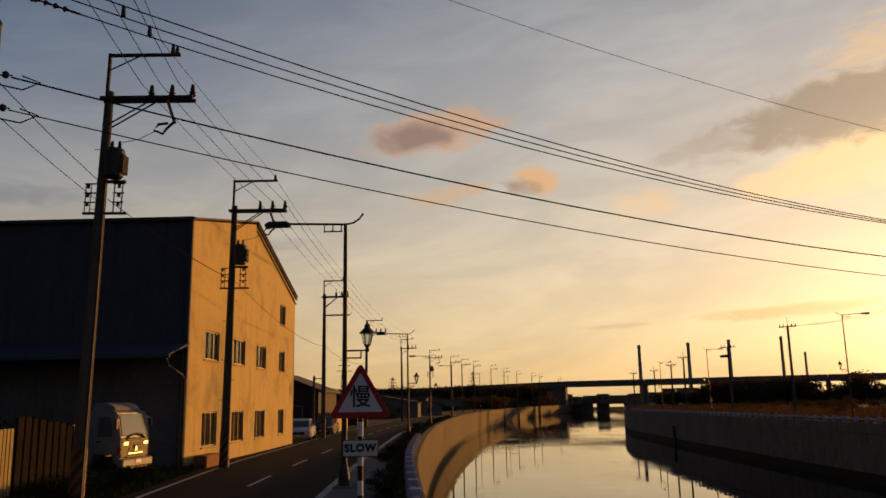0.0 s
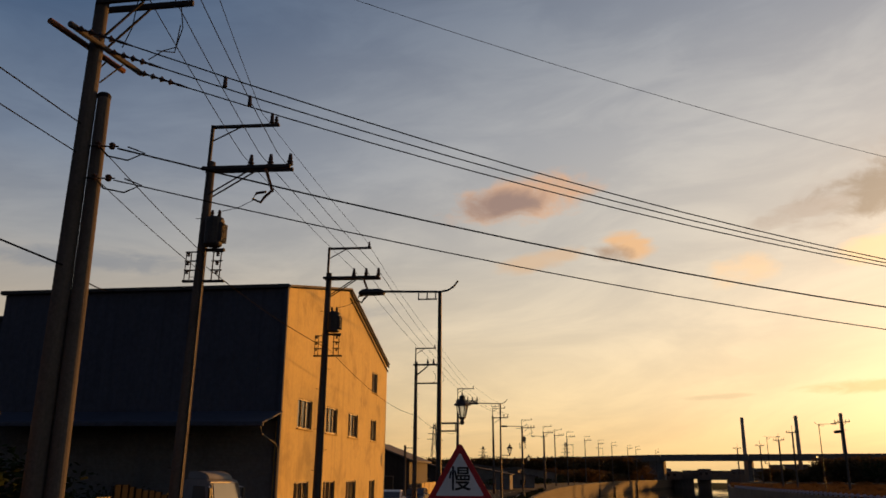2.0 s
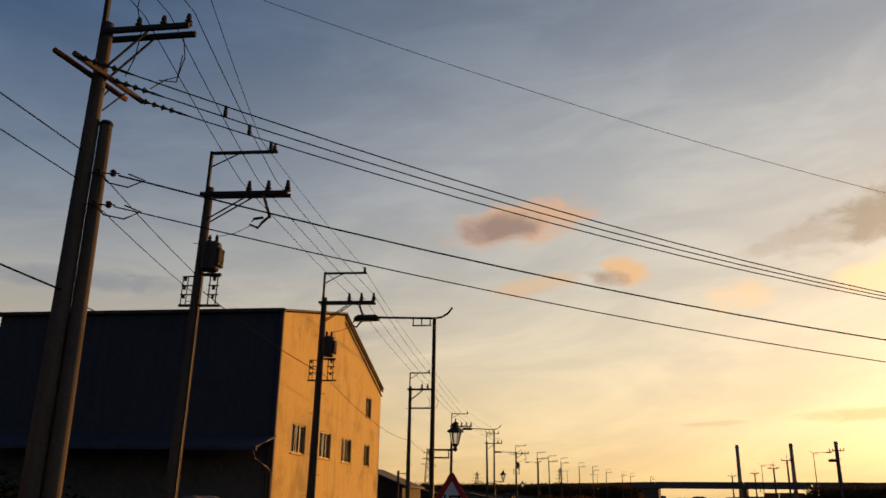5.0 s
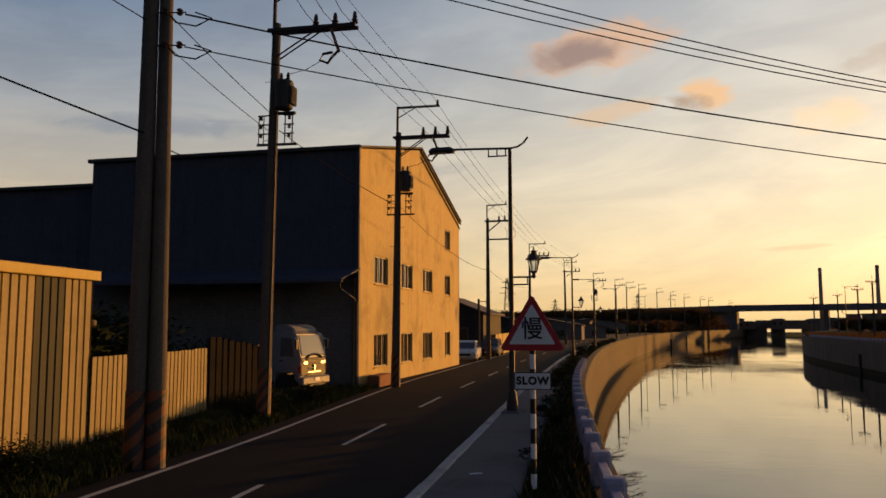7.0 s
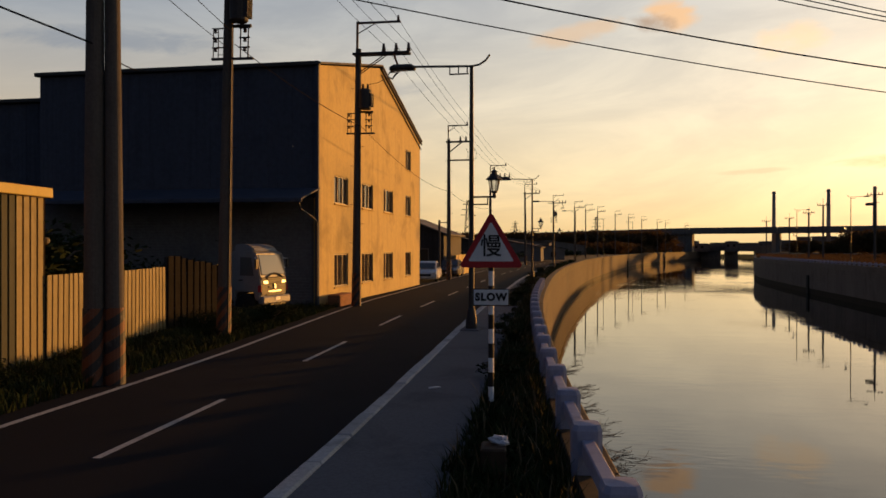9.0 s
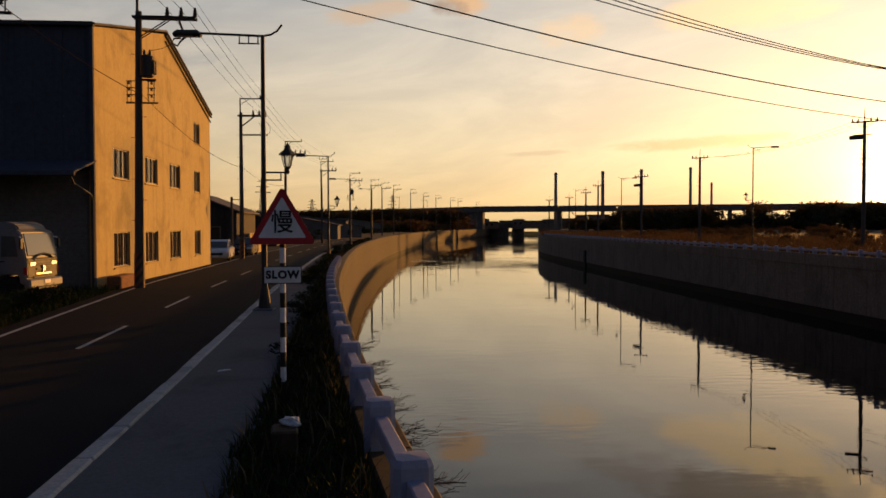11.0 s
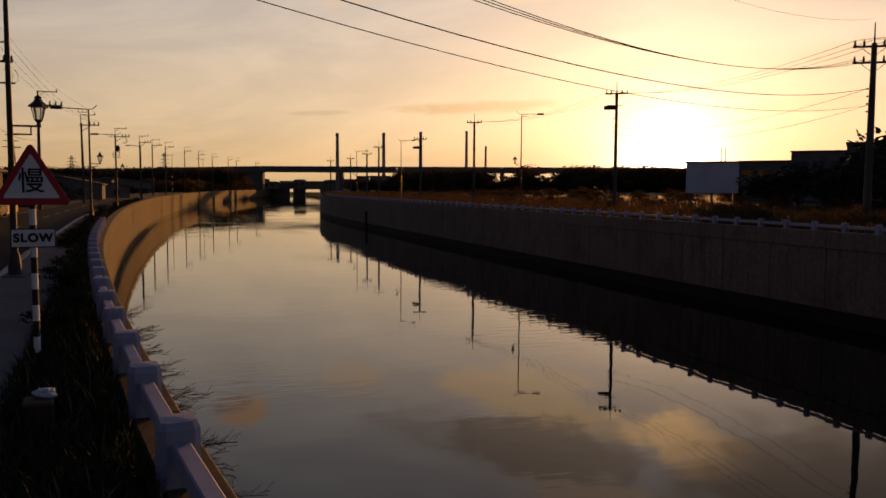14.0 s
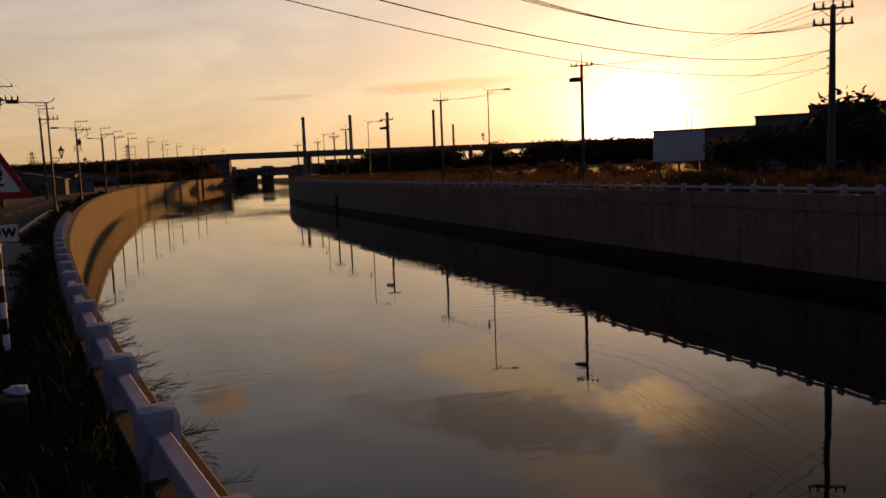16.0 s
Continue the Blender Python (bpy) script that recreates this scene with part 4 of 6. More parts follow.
# ---- far bank poles ----
def far_pole(x, y, high, box_on=False, double=False):
    p = thing("utility_pole", "concrete utility pole on the far bank", "utility pole", pose(x, y, -0.1, 0, 0, -35), "utility poles on the far bank")
    bm = B()
    rod(bm, (0, 0, -0.2), (0, 0, high - 1.2), 0.26 if double else 0.21, 0.15, 12)
    part("shaft", bm, POLE, p)
    bm = B()
    rod(bm, (0, 0, high - 1.4), (0, 0, high), 0.05, 0.035, 6)
    part("spike", bm, GALV, p)
    for zz in ((high - 1.4, high - 2.35) if double else (high - 1.3,)):
        bm = B()
        box(bm, (0, 0, zz), (2.3, 0.10, 0.12))
        for s in (-1, 1):
            rod(bm, (0, 0.08, zz - 0.6), (s * 0.75, 0.08, zz), 0.02, n=5)
        part("crossarm", bm, GALV, p)
        for k in (-1.05, -0.55, 0.55, 1.05):
            bm = B()
            insulator(bm, (k, 0, zz + 0.05), 1.3)
            part("insulator", bm, CERAMIC, p)
    if box_on:
        bm = B()
        box(bm, (-0.7, 0, high - 2.75), (1.2, 0.5, 0.38), bevel=0.03)
        box(bm, (-0.2, 0, high - 2.5), (1.6, 0.07, 0.07))
        part("switch_box", bm, STEEL, p, "dark switch box on a bracket")
    for zz in range(4):
        bm = B()
        lathe(bm, [(0.03, -0.06), (0.07, 0.0), (0.03, 0.06)], (-0.26, 0, high - 3.9 - 0.45 * zz), 8)
        part("spool_insulator", bm, CERAMIC, p)
    return p


far_pole(45.7, 73.5, 13.5, box_on=True)
far_pole(45.1, 112.0, 13.3)
FAR_END = far_pole(40.75, 37.0, 12.3, double=True)
far_pole(43.4, 133.0, 11.9, box_on=True)
far_pole(44.3, 164.0, 11.9)
far_pole(44.5, 175.0, 10.9)
far_pole(*polar(-11.7, 235)[:2], 11.0)
far_pole(*polar(-13.1, 230)[:2], 11.5)

# ---- overhead wires ----
def wire(a, b, sag, r=0.012, n=28, label="black overhead wire across the canal"):
    a, b = Vector(a), Vector(b)
    bm = B()
    pipe(bm, [a.lerp(b, i / n) - Vector((0, 0, 4 * sag * (i / n) * (1 - i / n))) for i in range(n + 1)], r, 4)
    return single("overhead_wire", bm, WIRE, label, "wire", group="overhead wires")


F = Vector((40.75, 37.0, -0.1))
for k, e in enumerate(STRING_ENDS):
    wire(e, F + Vector((-0.9 + 0.5 * k, 0.6 - 0.35 * k, 10.15)), 2.6, 0.014)
    way = (F + Vector((-0.9 + 0.5 * k, 0.6 - 0.35 * k, 10.15)) - e).normalized()
    bm = B()
    rod(bm, (0, 0, -0.02), (0, 0, -0.19), 0.035, 0.045, 8)
    box(bm, (0, 0, -0.01), (0.06, 0.06, 0.06), bevel=0.01)
    single("wire_weight", bm, CERAMIC, "small dark weight clamped on an overhead wire", "wire weight", Matrix.Translation(e + way * 1.6 - Vector((0, 0, 4 * 2.6 * 0.0305 * 0.97))), "wire weights")
wire((-7.6, 12.4, 7.95), F + Vector((-0.3, 0, 8.4)), 1.95, 0.017)
wire((-7.6, 12.4, 7.35), F + Vector((-0.3, 0, 7.4)), 1.75, 0.012)
wire((-6.7, 12.2, 12.05), F + Vector((-0.2, 0, 12.5)), 2.35, 0.007)
A1, A2 = Vector((45.7, 73.5, 12.2)), Vector((45.1, 112.0, 12.0))
for k in (-1.0, 0.0, 1.0):
    side = Vector((0.82 * k, -0.57 * k, 0))
    wire(F + side + Vector((0, 0, 11.3)), A1 + side, 1.0, 0.013, 16, "black overhead wire along the far bank")
    wire(A1 + side, A2 + side, 0.9, 0.013, 14, "black overhead wire along the far bank")
    wire(F + side + Vector((0, 0, 11.3)), Vector((38.0, -2.0, 11.2)) + side, 1.0, 0.013, 14, "black overhead wire along the far bank")
wire(F + Vector((-0.3, 0, 8.4)), A1 + Vector((-0.3, 0, -3.5)), 1.2, 0.013, 16, "black overhead wire along the far bank")
wire(F + Vector((-0.3, 0, 7.4)), A1 + Vector((-0.3, 0, -4.2)), 1.3, 0.012, 16, "black overhead wire along the far bank")
ROAD = "black overhead wire along the road"
for (xa, ya, za), (xb, yb, zb) in zip([(-9.0, -24, 10.8), (-8.05, 12.25, 10.92), (-9.36, 19.5, 10.53), (-9.05, 30.55, 10.13), (-9.97, 57, 10.1), (-10.0, 81.5, 9.68)],
                                      [(-8.05, 12.25, 10.92), (-9.36, 19.5, 10.53), (-9.05, 30.55, 10.13), (-9.97, 57, 10.1), (-10.0, 81.5, 9.68), (-8.3, 106.7, 9.68)]):
    for k in range(3):
        off_a, off_b = 2.05 - 0.5 * k, 2.05 - 0.5 * k
        if ya == 12.25 or ya < 0:
            off_a = 1.6 - 0.5 * k if ya > 0 else off_a
        if yb == 12.25:
            off_b = 1.6 - 0.5 * k
        wire((xa + off_a, ya, za + 0.26), (xb + off_b, yb, zb + 0.26), 0.008 * (yb - ya), 0.011, 10, ROAD)
    if ya > 12:
        wire((xa + 1.55, ya - 0.1, za + 1.45), (xb + 1.55, yb - 0.1, zb + 1.45), 0.008 * (yb - ya), 0.009, 10, ROAD)
# low service cables from the twin pole along the road and to the yard
wire((-7.85, 12.2, 7.95), (-9.1, 19.4, 7.95), 0.05, 0.012, 8, ROAD)
wire((-7.85, 12.2, 7.35), (-9.1, 19.4, 7.45), 0.05, 0.010, 8, ROAD)
wire((-9.0, 19.4, 7.6), (-8.8, 30.4, 7.1), 0.15, 0.014, 10, ROAD)
wire((-8.8, 30.4, 7.1), (-9.9, 57, 6.4), 0.5, 0.012, 12, ROAD)
wire((-9.9, 57, 6.4), (-9.9, 81.5, 6.4), 0.5, 0.012, 10, ROAD)
wire((-8.6, -20, 8.5), (-8.2, 12.2, 8.35), 0.15, 0.014, 14, ROAD)
wire((-8.6, -20, 8.0), (-8.2, 12.2, 7.8), 0.15, 0.012, 14, ROAD)
wire(polar(58, 14.2, 7.4), (-8.15, 12.1, 5.75), 0.04, 0.017, 10, "thick black service cable to the yard")
wire((-8.15, 12.1, 5.75), (-17.8, 29.9, 9.55), 0.15, 0.017, 12, "thick black service cable to the warehouse")

# ---- the warning sign ----
sign = thing("road_sign", "red triangular warning sign with SLOW plate on striped post", "road sign", pose(-1.28, 10.95, 0.0, 0, 0, 4))
for k in range(14):
    bm = B()
    rod(bm, (0, 0.05, 0.2 * k), (0, 0.05, 0.2 * k + 0.2 if k < 13 else 2.7), 0.040, n=12)
    part("post_band", bm, WHITE if k % 2 else BLACK, sign)


def triangle(side, r, z0, n=5):
    """Rounded triangle outline, base at z0."""
    h = side * math.sqrt(3) / 2
    out = []
    for (cx, cz), a0 in (((side / 2 - r * math.sqrt(3), r), -90), ((0, h - 2 * r), 30), ((-side / 2 + r * math.sqrt(3), r), 150)):
        for i in range(n + 1):
            a = radians(a0 + 120 * i / n)
            out.append((cx + r * math.cos(a), z0 + cz + r * math.sin(a)))
    return out


part("sign_board", prism(B(), triangle(0.90, 0.04, 2.05), 0.02), RED, sign, "red-bordered triangular board")
part("sign_field", prism(B(), triangle(0.635, 0.015, 2.135), 0.01, Matrix.Translation((0, -0.012, 0))), WHITE, sign, "white field")


def lettering(text, size, at, material, label, parent):
    cu = bpy.data.curves.new("lettering", "FONT")
    cu.offset = 0.0075 if len(text) > 1 else 0.0034
    cu.space_character = 1.16
    cu.body, cu.size, cu.align_x, cu.align_y, cu.extrude = text, size, "CENTER", "CENTER", 0.002
    ob = bpy.data.objects.new("lettering", cu)
    scene.collection.objects.link(ob)
    dg = bpy.context.evaluated_depsgraph_get()
    me = bpy.data.meshes.new_from_object(ob.evaluated_get(dg))
    bpy.data.objects.remove(ob)
    me.materials.clear()
    me.materials.append(material)
    o = new("lettering", me)
    o.parent, o.matrix_basis = parent, at
    o["label"] = label
    return o


lettering("慢", 0.34, pose(0, -0.020, 2.33, 90, 0, 0) @ Matrix.Diagonal((0.88, 0.96, 1, 1)), BLACK, "black character", sign)
plate = B()
box(plate, (0, 0, 1.64), (0.50, 0.016, 0.235), bevel=0.004)
part("plate_edge", plate, BLACK, sign)
plate = B()
box(plate, (0, -0.008, 1.64), (0.475, 0.012, 0.21), bevel=0.003)
part("plate", plate, WHITE, sign, "white supplementary plate")
lettering("SLOW", 0.142, pose(0, -0.017, 1.64, 90, 0, 0), BLACK, "black capital letters", sign)

# ---- viaduct, pylons, low bridge ----
VD, VAZ = 470.0, -21.0
nrm = Vector((-math.sin(radians(VAZ)), math.cos(radians(VAZ)), 0))
alo = Vector((nrm.y, -nrm.x, 0))          # towards the right
viaduct = thing("viaduct", "long elevated road on concrete piers across the horizon", "bridge", kind="structure")


def deck_top(s):
    return 13.85 if s > -119 else 13.85 - 2.6 * min(1.0, (-119 - s) / 131) - 0.01 * max(0, -250 - s)


for k in range(-14, 14):
    s0, s1 = k * 47.6 + 23.8, k * 47.6 + 71.2
    bm = B()
    a, b = nrm * VD + alo * s0, nrm * VD + alo * s1
    for p, q, lo, hi, w in ((a, b, -3.5, -0.9, 9.0), (a, b, -1.0, 0.0, 0.4)):
        z0, z1 = deck_top(s0), deck_top(s1)
        vs = []
        for pt, zt in ((p, z0), (q, z1)):
            for dy in (0, w):
                for dz in (lo, hi):
                    vs.append(bm.verts.new((pt.x + nrm.x * dy, pt.y + nrm.y * dy, zt + dz)))
        for f in ((0, 1, 5, 4), (2, 6, 7, 3), (0, 4, 6, 2), (1, 3, 7, 5), (0, 2, 3, 1), (4, 5, 7, 6)):
            bm.faces.new([vs[i] for i in f])
    part("deck_span", bm, BRIDGE, viaduct)
    bm = B()
    c = nrm * (VD + 4.5) + alo * s0
    box(bm, (c.x, c.y, deck_top(s0) / 2 - 1.2), (2.2, 5.0, deck_top(s0) - 2.0), turn=VAZ)
    part("pier", bm, BRIDGE, viaduct)
    if k <= -4:
        bm = B()
        c = nrm * (VD + 3.0) + alo * (s0 + 23.8)
        box(bm, (c.x, c.y, deck_top(s0) / 2 - 1.8), (48.4, 3.0, deck_top(s0) - 1.2), turn=VAZ)
        part("abutment_wall", bm, BRIDGE, viaduct)
for az, el, w in ((-12.15, 3.72, 2.4), (-15.42, 3.78, 2.4), (-18.05, 3.87, 2.4), (-21.32, 3.94, 2.0), (-22.69, 2.88, 1.6)):
    d = (VD + 14) / math.cos(radians(az - VAZ))
    bm = B()
    top = 2.4 + math.tan(radians(el)) * d
    box(bm, (0, 0, top / 2), (w, w, top), taper=0.72, bevel=0.1)
    box(bm, (0, 0, top - 1.2), (w * 0.9, w * 0.9, 0.5), bevel=0.05)
    single("pylon", bm, PYLON, "tall slender concrete pylon behind the elevated road", "pylon", pose(*polar(az, d), 0, 0, az), "pylons")
low = thing("low_bridge", "low concrete road bridge closing the far end of the canal", "bridge", kind="structure")
bm = B()
box(bm, (98, 514, 1.75), (90, 8, 2.5))
part("deck", bm, BRIDGE, low)
for x0, x1 in ((58, 79.3), (82.4, 89.4), (99.6, 130)):
    bm = B()
    box(bm, ((x0 + x1) / 2, 514, -2.3), (x1 - x0, 7, 5.6), bevel=0.1)
    part("pier", bm, BRIDGE, low)
bm = B()
box(bm, (98, 509.8, 3.35), (90, 0.3, 0.7))
part("guard_rail", bm, BRIDGE, low)

# ---- fences and the tin shed beside the road ----


def fence_run(name, label, a, b, high_a, high_b, material, sheet_wide=0.9, pitch=0.19, foot=0.05, capped=False, odd=None):
    """Ribbed sheets from a to b, facing the road, on a pair of rails with posts."""
    a, b = Vector((*a, 0)), Vector((*b, 0))
    long = (b - a).length
    turn = math.degrees(math.atan2((b - a).y, (b - a).x))
    f = thing(name, label, "fence", pose(a.x, a.y, 0, 0, 0, turn))
    n = max(1, round(long / sheet_wide))
    for i in range(n):
        h = high_a + (high_b - high_a) * (i + 0.5) / n
        mat = odd if odd and i == n - 3 else material
        part("sheet", ribbed(long / n + 0.01, foot, h + rng.uniform(-0.02, 0.02), pitch, 0.075), mat, f, at=pose(long * (i + 0.5) / n, rng.uniform(-0.006, 0.006), 0, rng.uniform(-0.4, 0.4), 0, 0))
    for z in (0.35, 0.88):
        bm = B()
        box(bm, (long / 2, 0.06, 0), (long, 0.05, 0.06))
        part("rail", bm, GALV, f, at=pose(0, 0, z * min(high_a, high_b)))
    for i in range(int(long / 1.8) + 1):
        bm = B()
        box(bm, (0, 0.11, high_a * 0.48), (0.07, 0.07, high_a * 0.98))
        part("post", bm, GALV, f, at=pose(min(long, 1.8 * i), 0, 0))
    return f


# the ribs face the road: runs are laid from far to near so that their front looks towards +x
fence_run("sheet_fence", "cream ribbed sheet-metal fence streaked with dirt", (-10.75, 14.45), (-11.5, 20.4), 1.77, 1.77, FENCE, pitch=0.2)
fence_run("sheet_fence", "ribbed sheet-metal gate with a sloping top, browned dark as turned from the sun", (-11.45, 20.45), (-10.78, 22.1), 2.12, 1.80, GATE_SHADED, sheet_wide=0.21, pitch=0.21)
fence_run("sheet_fence", "short cream ribbed sheet beside the lorry yard", (-11.6, 23.7), (-11.8, 25.0), 1.78, 1.78, FENCE, pitch=0.2)
shed = thing("tin_shed", "cream ribbed tin shed with a yellow fascia beside the road", "shed", pose(-10.1, 5.5, 0, 0, 0, math.degrees(math.atan2(8.95, -0.7))))
L = math.hypot(8.95, 0.7)
for i in range(10):
    part("wall_sheet", ribbed(L / 10 + 0.01, -0.05, 3.32, 0.22, 0.055), FENCE_GREY if i == 8 else FENCE, shed, at=pose(L * (i + 0.5) / 10, 0, 0))
for i in range(5):
    part("wall_sheet", ribbed(0.81, -0.05, 3.2, 0.2, 0.05), FENCE, shed, at=pose(L, 0.05 + 0.8 * (i + 0.5), 0, 0, 0, 90))
bm = B()
box(bm, (L / 2, -0.05, 3.43), (L + 0.2, 0.14, 0.20), bevel=0.015)
part("fascia", bm, FASCIA, shed, "yellow sheet fascia under the eaves")
bm = B()
box(bm, (L / 2, 2.0, 3.50), (L + 0.2, 4.1, 0.06))
part("roof", bm, ROOFING, shed)
bm = B()
box(bm, (L / 2, 4.05, 1.65), (L, 0.06, 3.4))
box(bm, (0.03, 2.0, 1.65), (0.06, 4.0, 3.4))
part("rear_wall", bm, FENCE_GREY, shed)
bm = B()
pipe(bm, [(L + 0.08, 0.1, 3.3), (L + 0.12, 0.1, 2.4), (L + 0.1, 0.1, 1.9)], 0.012, 5)
lathe(bm, [(0.02, -0.07), (0.07, -0.03), (0.07, 0.05), (0.02, 0.08)], (L + 0.14, 0.06, 2.45), 8)
part("cable_lamp", bm, FENCE, shed)

# ---- the lorry ----
truck = thing("lorry", "white cab-over lorry parked facing the road, grille glinting", "lorry", pose(-11.0, 26.85, -0.1, 0, 0, -7.4) @ Matrix.Diagonal((0.95, 0.95, 0.95, 1)))
HW = 0.98
bm = B()
prism(bm, [(0.0, 0.62), (0.03, 1.30), (0.0, 1.52), (-0.14, 2.30), (-0.30, 2.40), (-1.20, 2.42), (-1.22, 0.62), (-1.04, 0.60), (-1.0, 0.92), (-0.26, 0.92), (-0.22, 0.60)], HW * 2)
bmesh.ops.bevel(bm, geom=bm.edges[:], offset=0.045, segments=2, affect="EDGES")
part("cab", bm, TRUCK_WHITE_SHADED, truck)
bm = B()
prism(bm, [(-0.28, 2.38), (-0.42, 2.58), (-0.72, 2.68), (-1.16, 2.66), (-1.16, 2.38)], HW * 1.7)
bmesh.ops.bevel(bm, geom=bm.edges[:], offset=0.05, segments=2, affect="EDGES")
part("roof_deflector", bm, TRUCK_WHITE_SHADED, truck)
bm = B()
box(bm, (-0.07, 0, 1.91), (0.05, HW * 1.78, 0.76), lean=-10.5, bevel=0.015)
part("windscreen", bm, WINDSCREEN, truck, "pale reflecting windscreen")
for s in (-1, 1):
    bm = B()
    prism(bm, [(-0.26, 1.52), (-0.36, 2.18), (-0.80, 2.2), (-0.82, 1.52)], 0.04, Matrix.Translation((0, s * HW, 0)))
    door = part("door_window", bm, WINDSCREEN, truck)
    bm = B()
    box(bm, (-0.78, s * (HW + 0.02), 1.36), (0.16, 0.04, 0.04), bevel=0.008)
    part("door_handle", bm, BLACK, truck)
    bm = B()
    box(bm, (-0.05, s * (HW + 0.16), 1.95), (0.07, 0.16, 0.36), bevel=0.02)
    mirror = part("mirror", bm, BLACK, truck)
    bm = B()
    rod(bm, (-0.25, s * HW * 0.95, 2.20), (-0.05, s * (HW + 0.16), 2.12), 0.018, n=6)
    part("mirror_arm", bm, WHITE, mirror)
    bm = B()
    rod(bm, (-0.2, s * HW * 0.95, 1.75), (-0.05, s * (HW + 0.16), 1.80), 0.018, n=6)
    part("mirror_arm", bm, WHITE, mirror)
    bm = B()
    box(bm, (0.03, s * HW * 0.66, 1.27), (0.06, 0.34, 0.16), bevel=0.03)
    part("headlight", bm, CHROME, truck, "bright headlight catching the sun")
    bm = B()
    box(bm, (-0.02, s * HW * 0.98, 1.05), (0.14, 0.05, 0.26), bevel=0.015)
    part("marker_light", bm, RED, truck, "red side marker")
    bm = B()
    box(bm, (-1.9, s * 0.85, 0.75), (0.35, 0.28, 0.4), bevel=0.03)
    part("tank", bm, STEEL, truck)
bm = B()
box(bm, (0.012, 0, 1.13), (0.05, HW * 1.86, 0.66), bevel=0.02)
part("grille_frame", bm, BLACK, truck)
for k, (z, w) in enumerate(((1.40, 1.1), (1.24, 0.95), (1.08, 0.9), (0.93, 0.95), (0.82, 1.2))):
    bm = B()
    box(bm, (0.035, 0, z), (0.05, w, 0.075), bevel=0.015)
    part("grille_bar", bm, CHROME if k == 3 else BLACK, truck)
bm = B()
box(bm, (0.055, 0, 1.10), (0.05, 0.20, 0.24), bevel=0.05)
part("badge", bm, CHROME, truck, "bright chrome badge")
bm = B()
pipe(bm, [(0.03, -0.62, 1.42), (0.05, -0.35, 1.55), (0.05, 0, 1.60), (0.05, 0.35, 1.55), (0.03, 0.62, 1.42)], 0.035, 6)
part("bonnet_trim", bm, BLACK, truck)
bm = B()
box(bm, (0.06, 0, 0.62), (0.22, HW * 2.04, 0.30), bevel=0.05)
part("bumper", bm, TRUCK_WHITE_SHADED, truck)
bm = B()
box(bm, (0.13, 0, 0.46), (0.12, HW * 1.2, 0.10), bevel=0.02)
part("lower_grille", bm, BLACK, truck)
bm = B()
box(bm, (0.185, 0, 0.66), (0.01, 0.34, 0.12))
part("plate", bm, WHITE, truck)
bm = B()
box(bm, (-3.6, 0, 0.78), (5.2, 0.8, 0.18))
part("chassis", bm, STEEL, truck)
bm = B()
box(bm, (-3.75, 0, 1.02), (4.6, 1.95, 0.16), bevel=0.01)
box(bm, (-1.45, 0, 1.45), (0.08, 1.9, 0.8))
part("flatbed", bm, STEEL, truck)


def wheel(parent, x, y, r, wide):
    bm = B()
    lathe(bm, [(r * 0.6, -wide / 2), (r * 0.94, -wide / 2), (r, -wide * 0.35), (r, wide * 0.35), (r * 0.94, wide / 2), (r * 0.6, wide / 2)], n=20)
    w = part("wheel", bm, RUBBER, parent, "black tyre", at=pose(x, y, r, 90, 0, 0))
    bm = B()
    lathe(bm, [(r * 0.61, -wide * 0.42), (r * 0.55, -wide * 0.30), (r * 0.2, -wide * 0.36), (r * 0.12, -wide * 0.45), (r * 0.12, wide * 0.45), (r * 0.2, wide * 0.36), (r * 0.55, wide * 0.30), (r * 0.61, wide * 0.42)], n=16)
    part("rim", bm, GALV, w)


for x in (-0.63, -4.9):
    for s in (-1, 1):
        wheel(truck, x, s * 0.84, 0.43, 0.26)

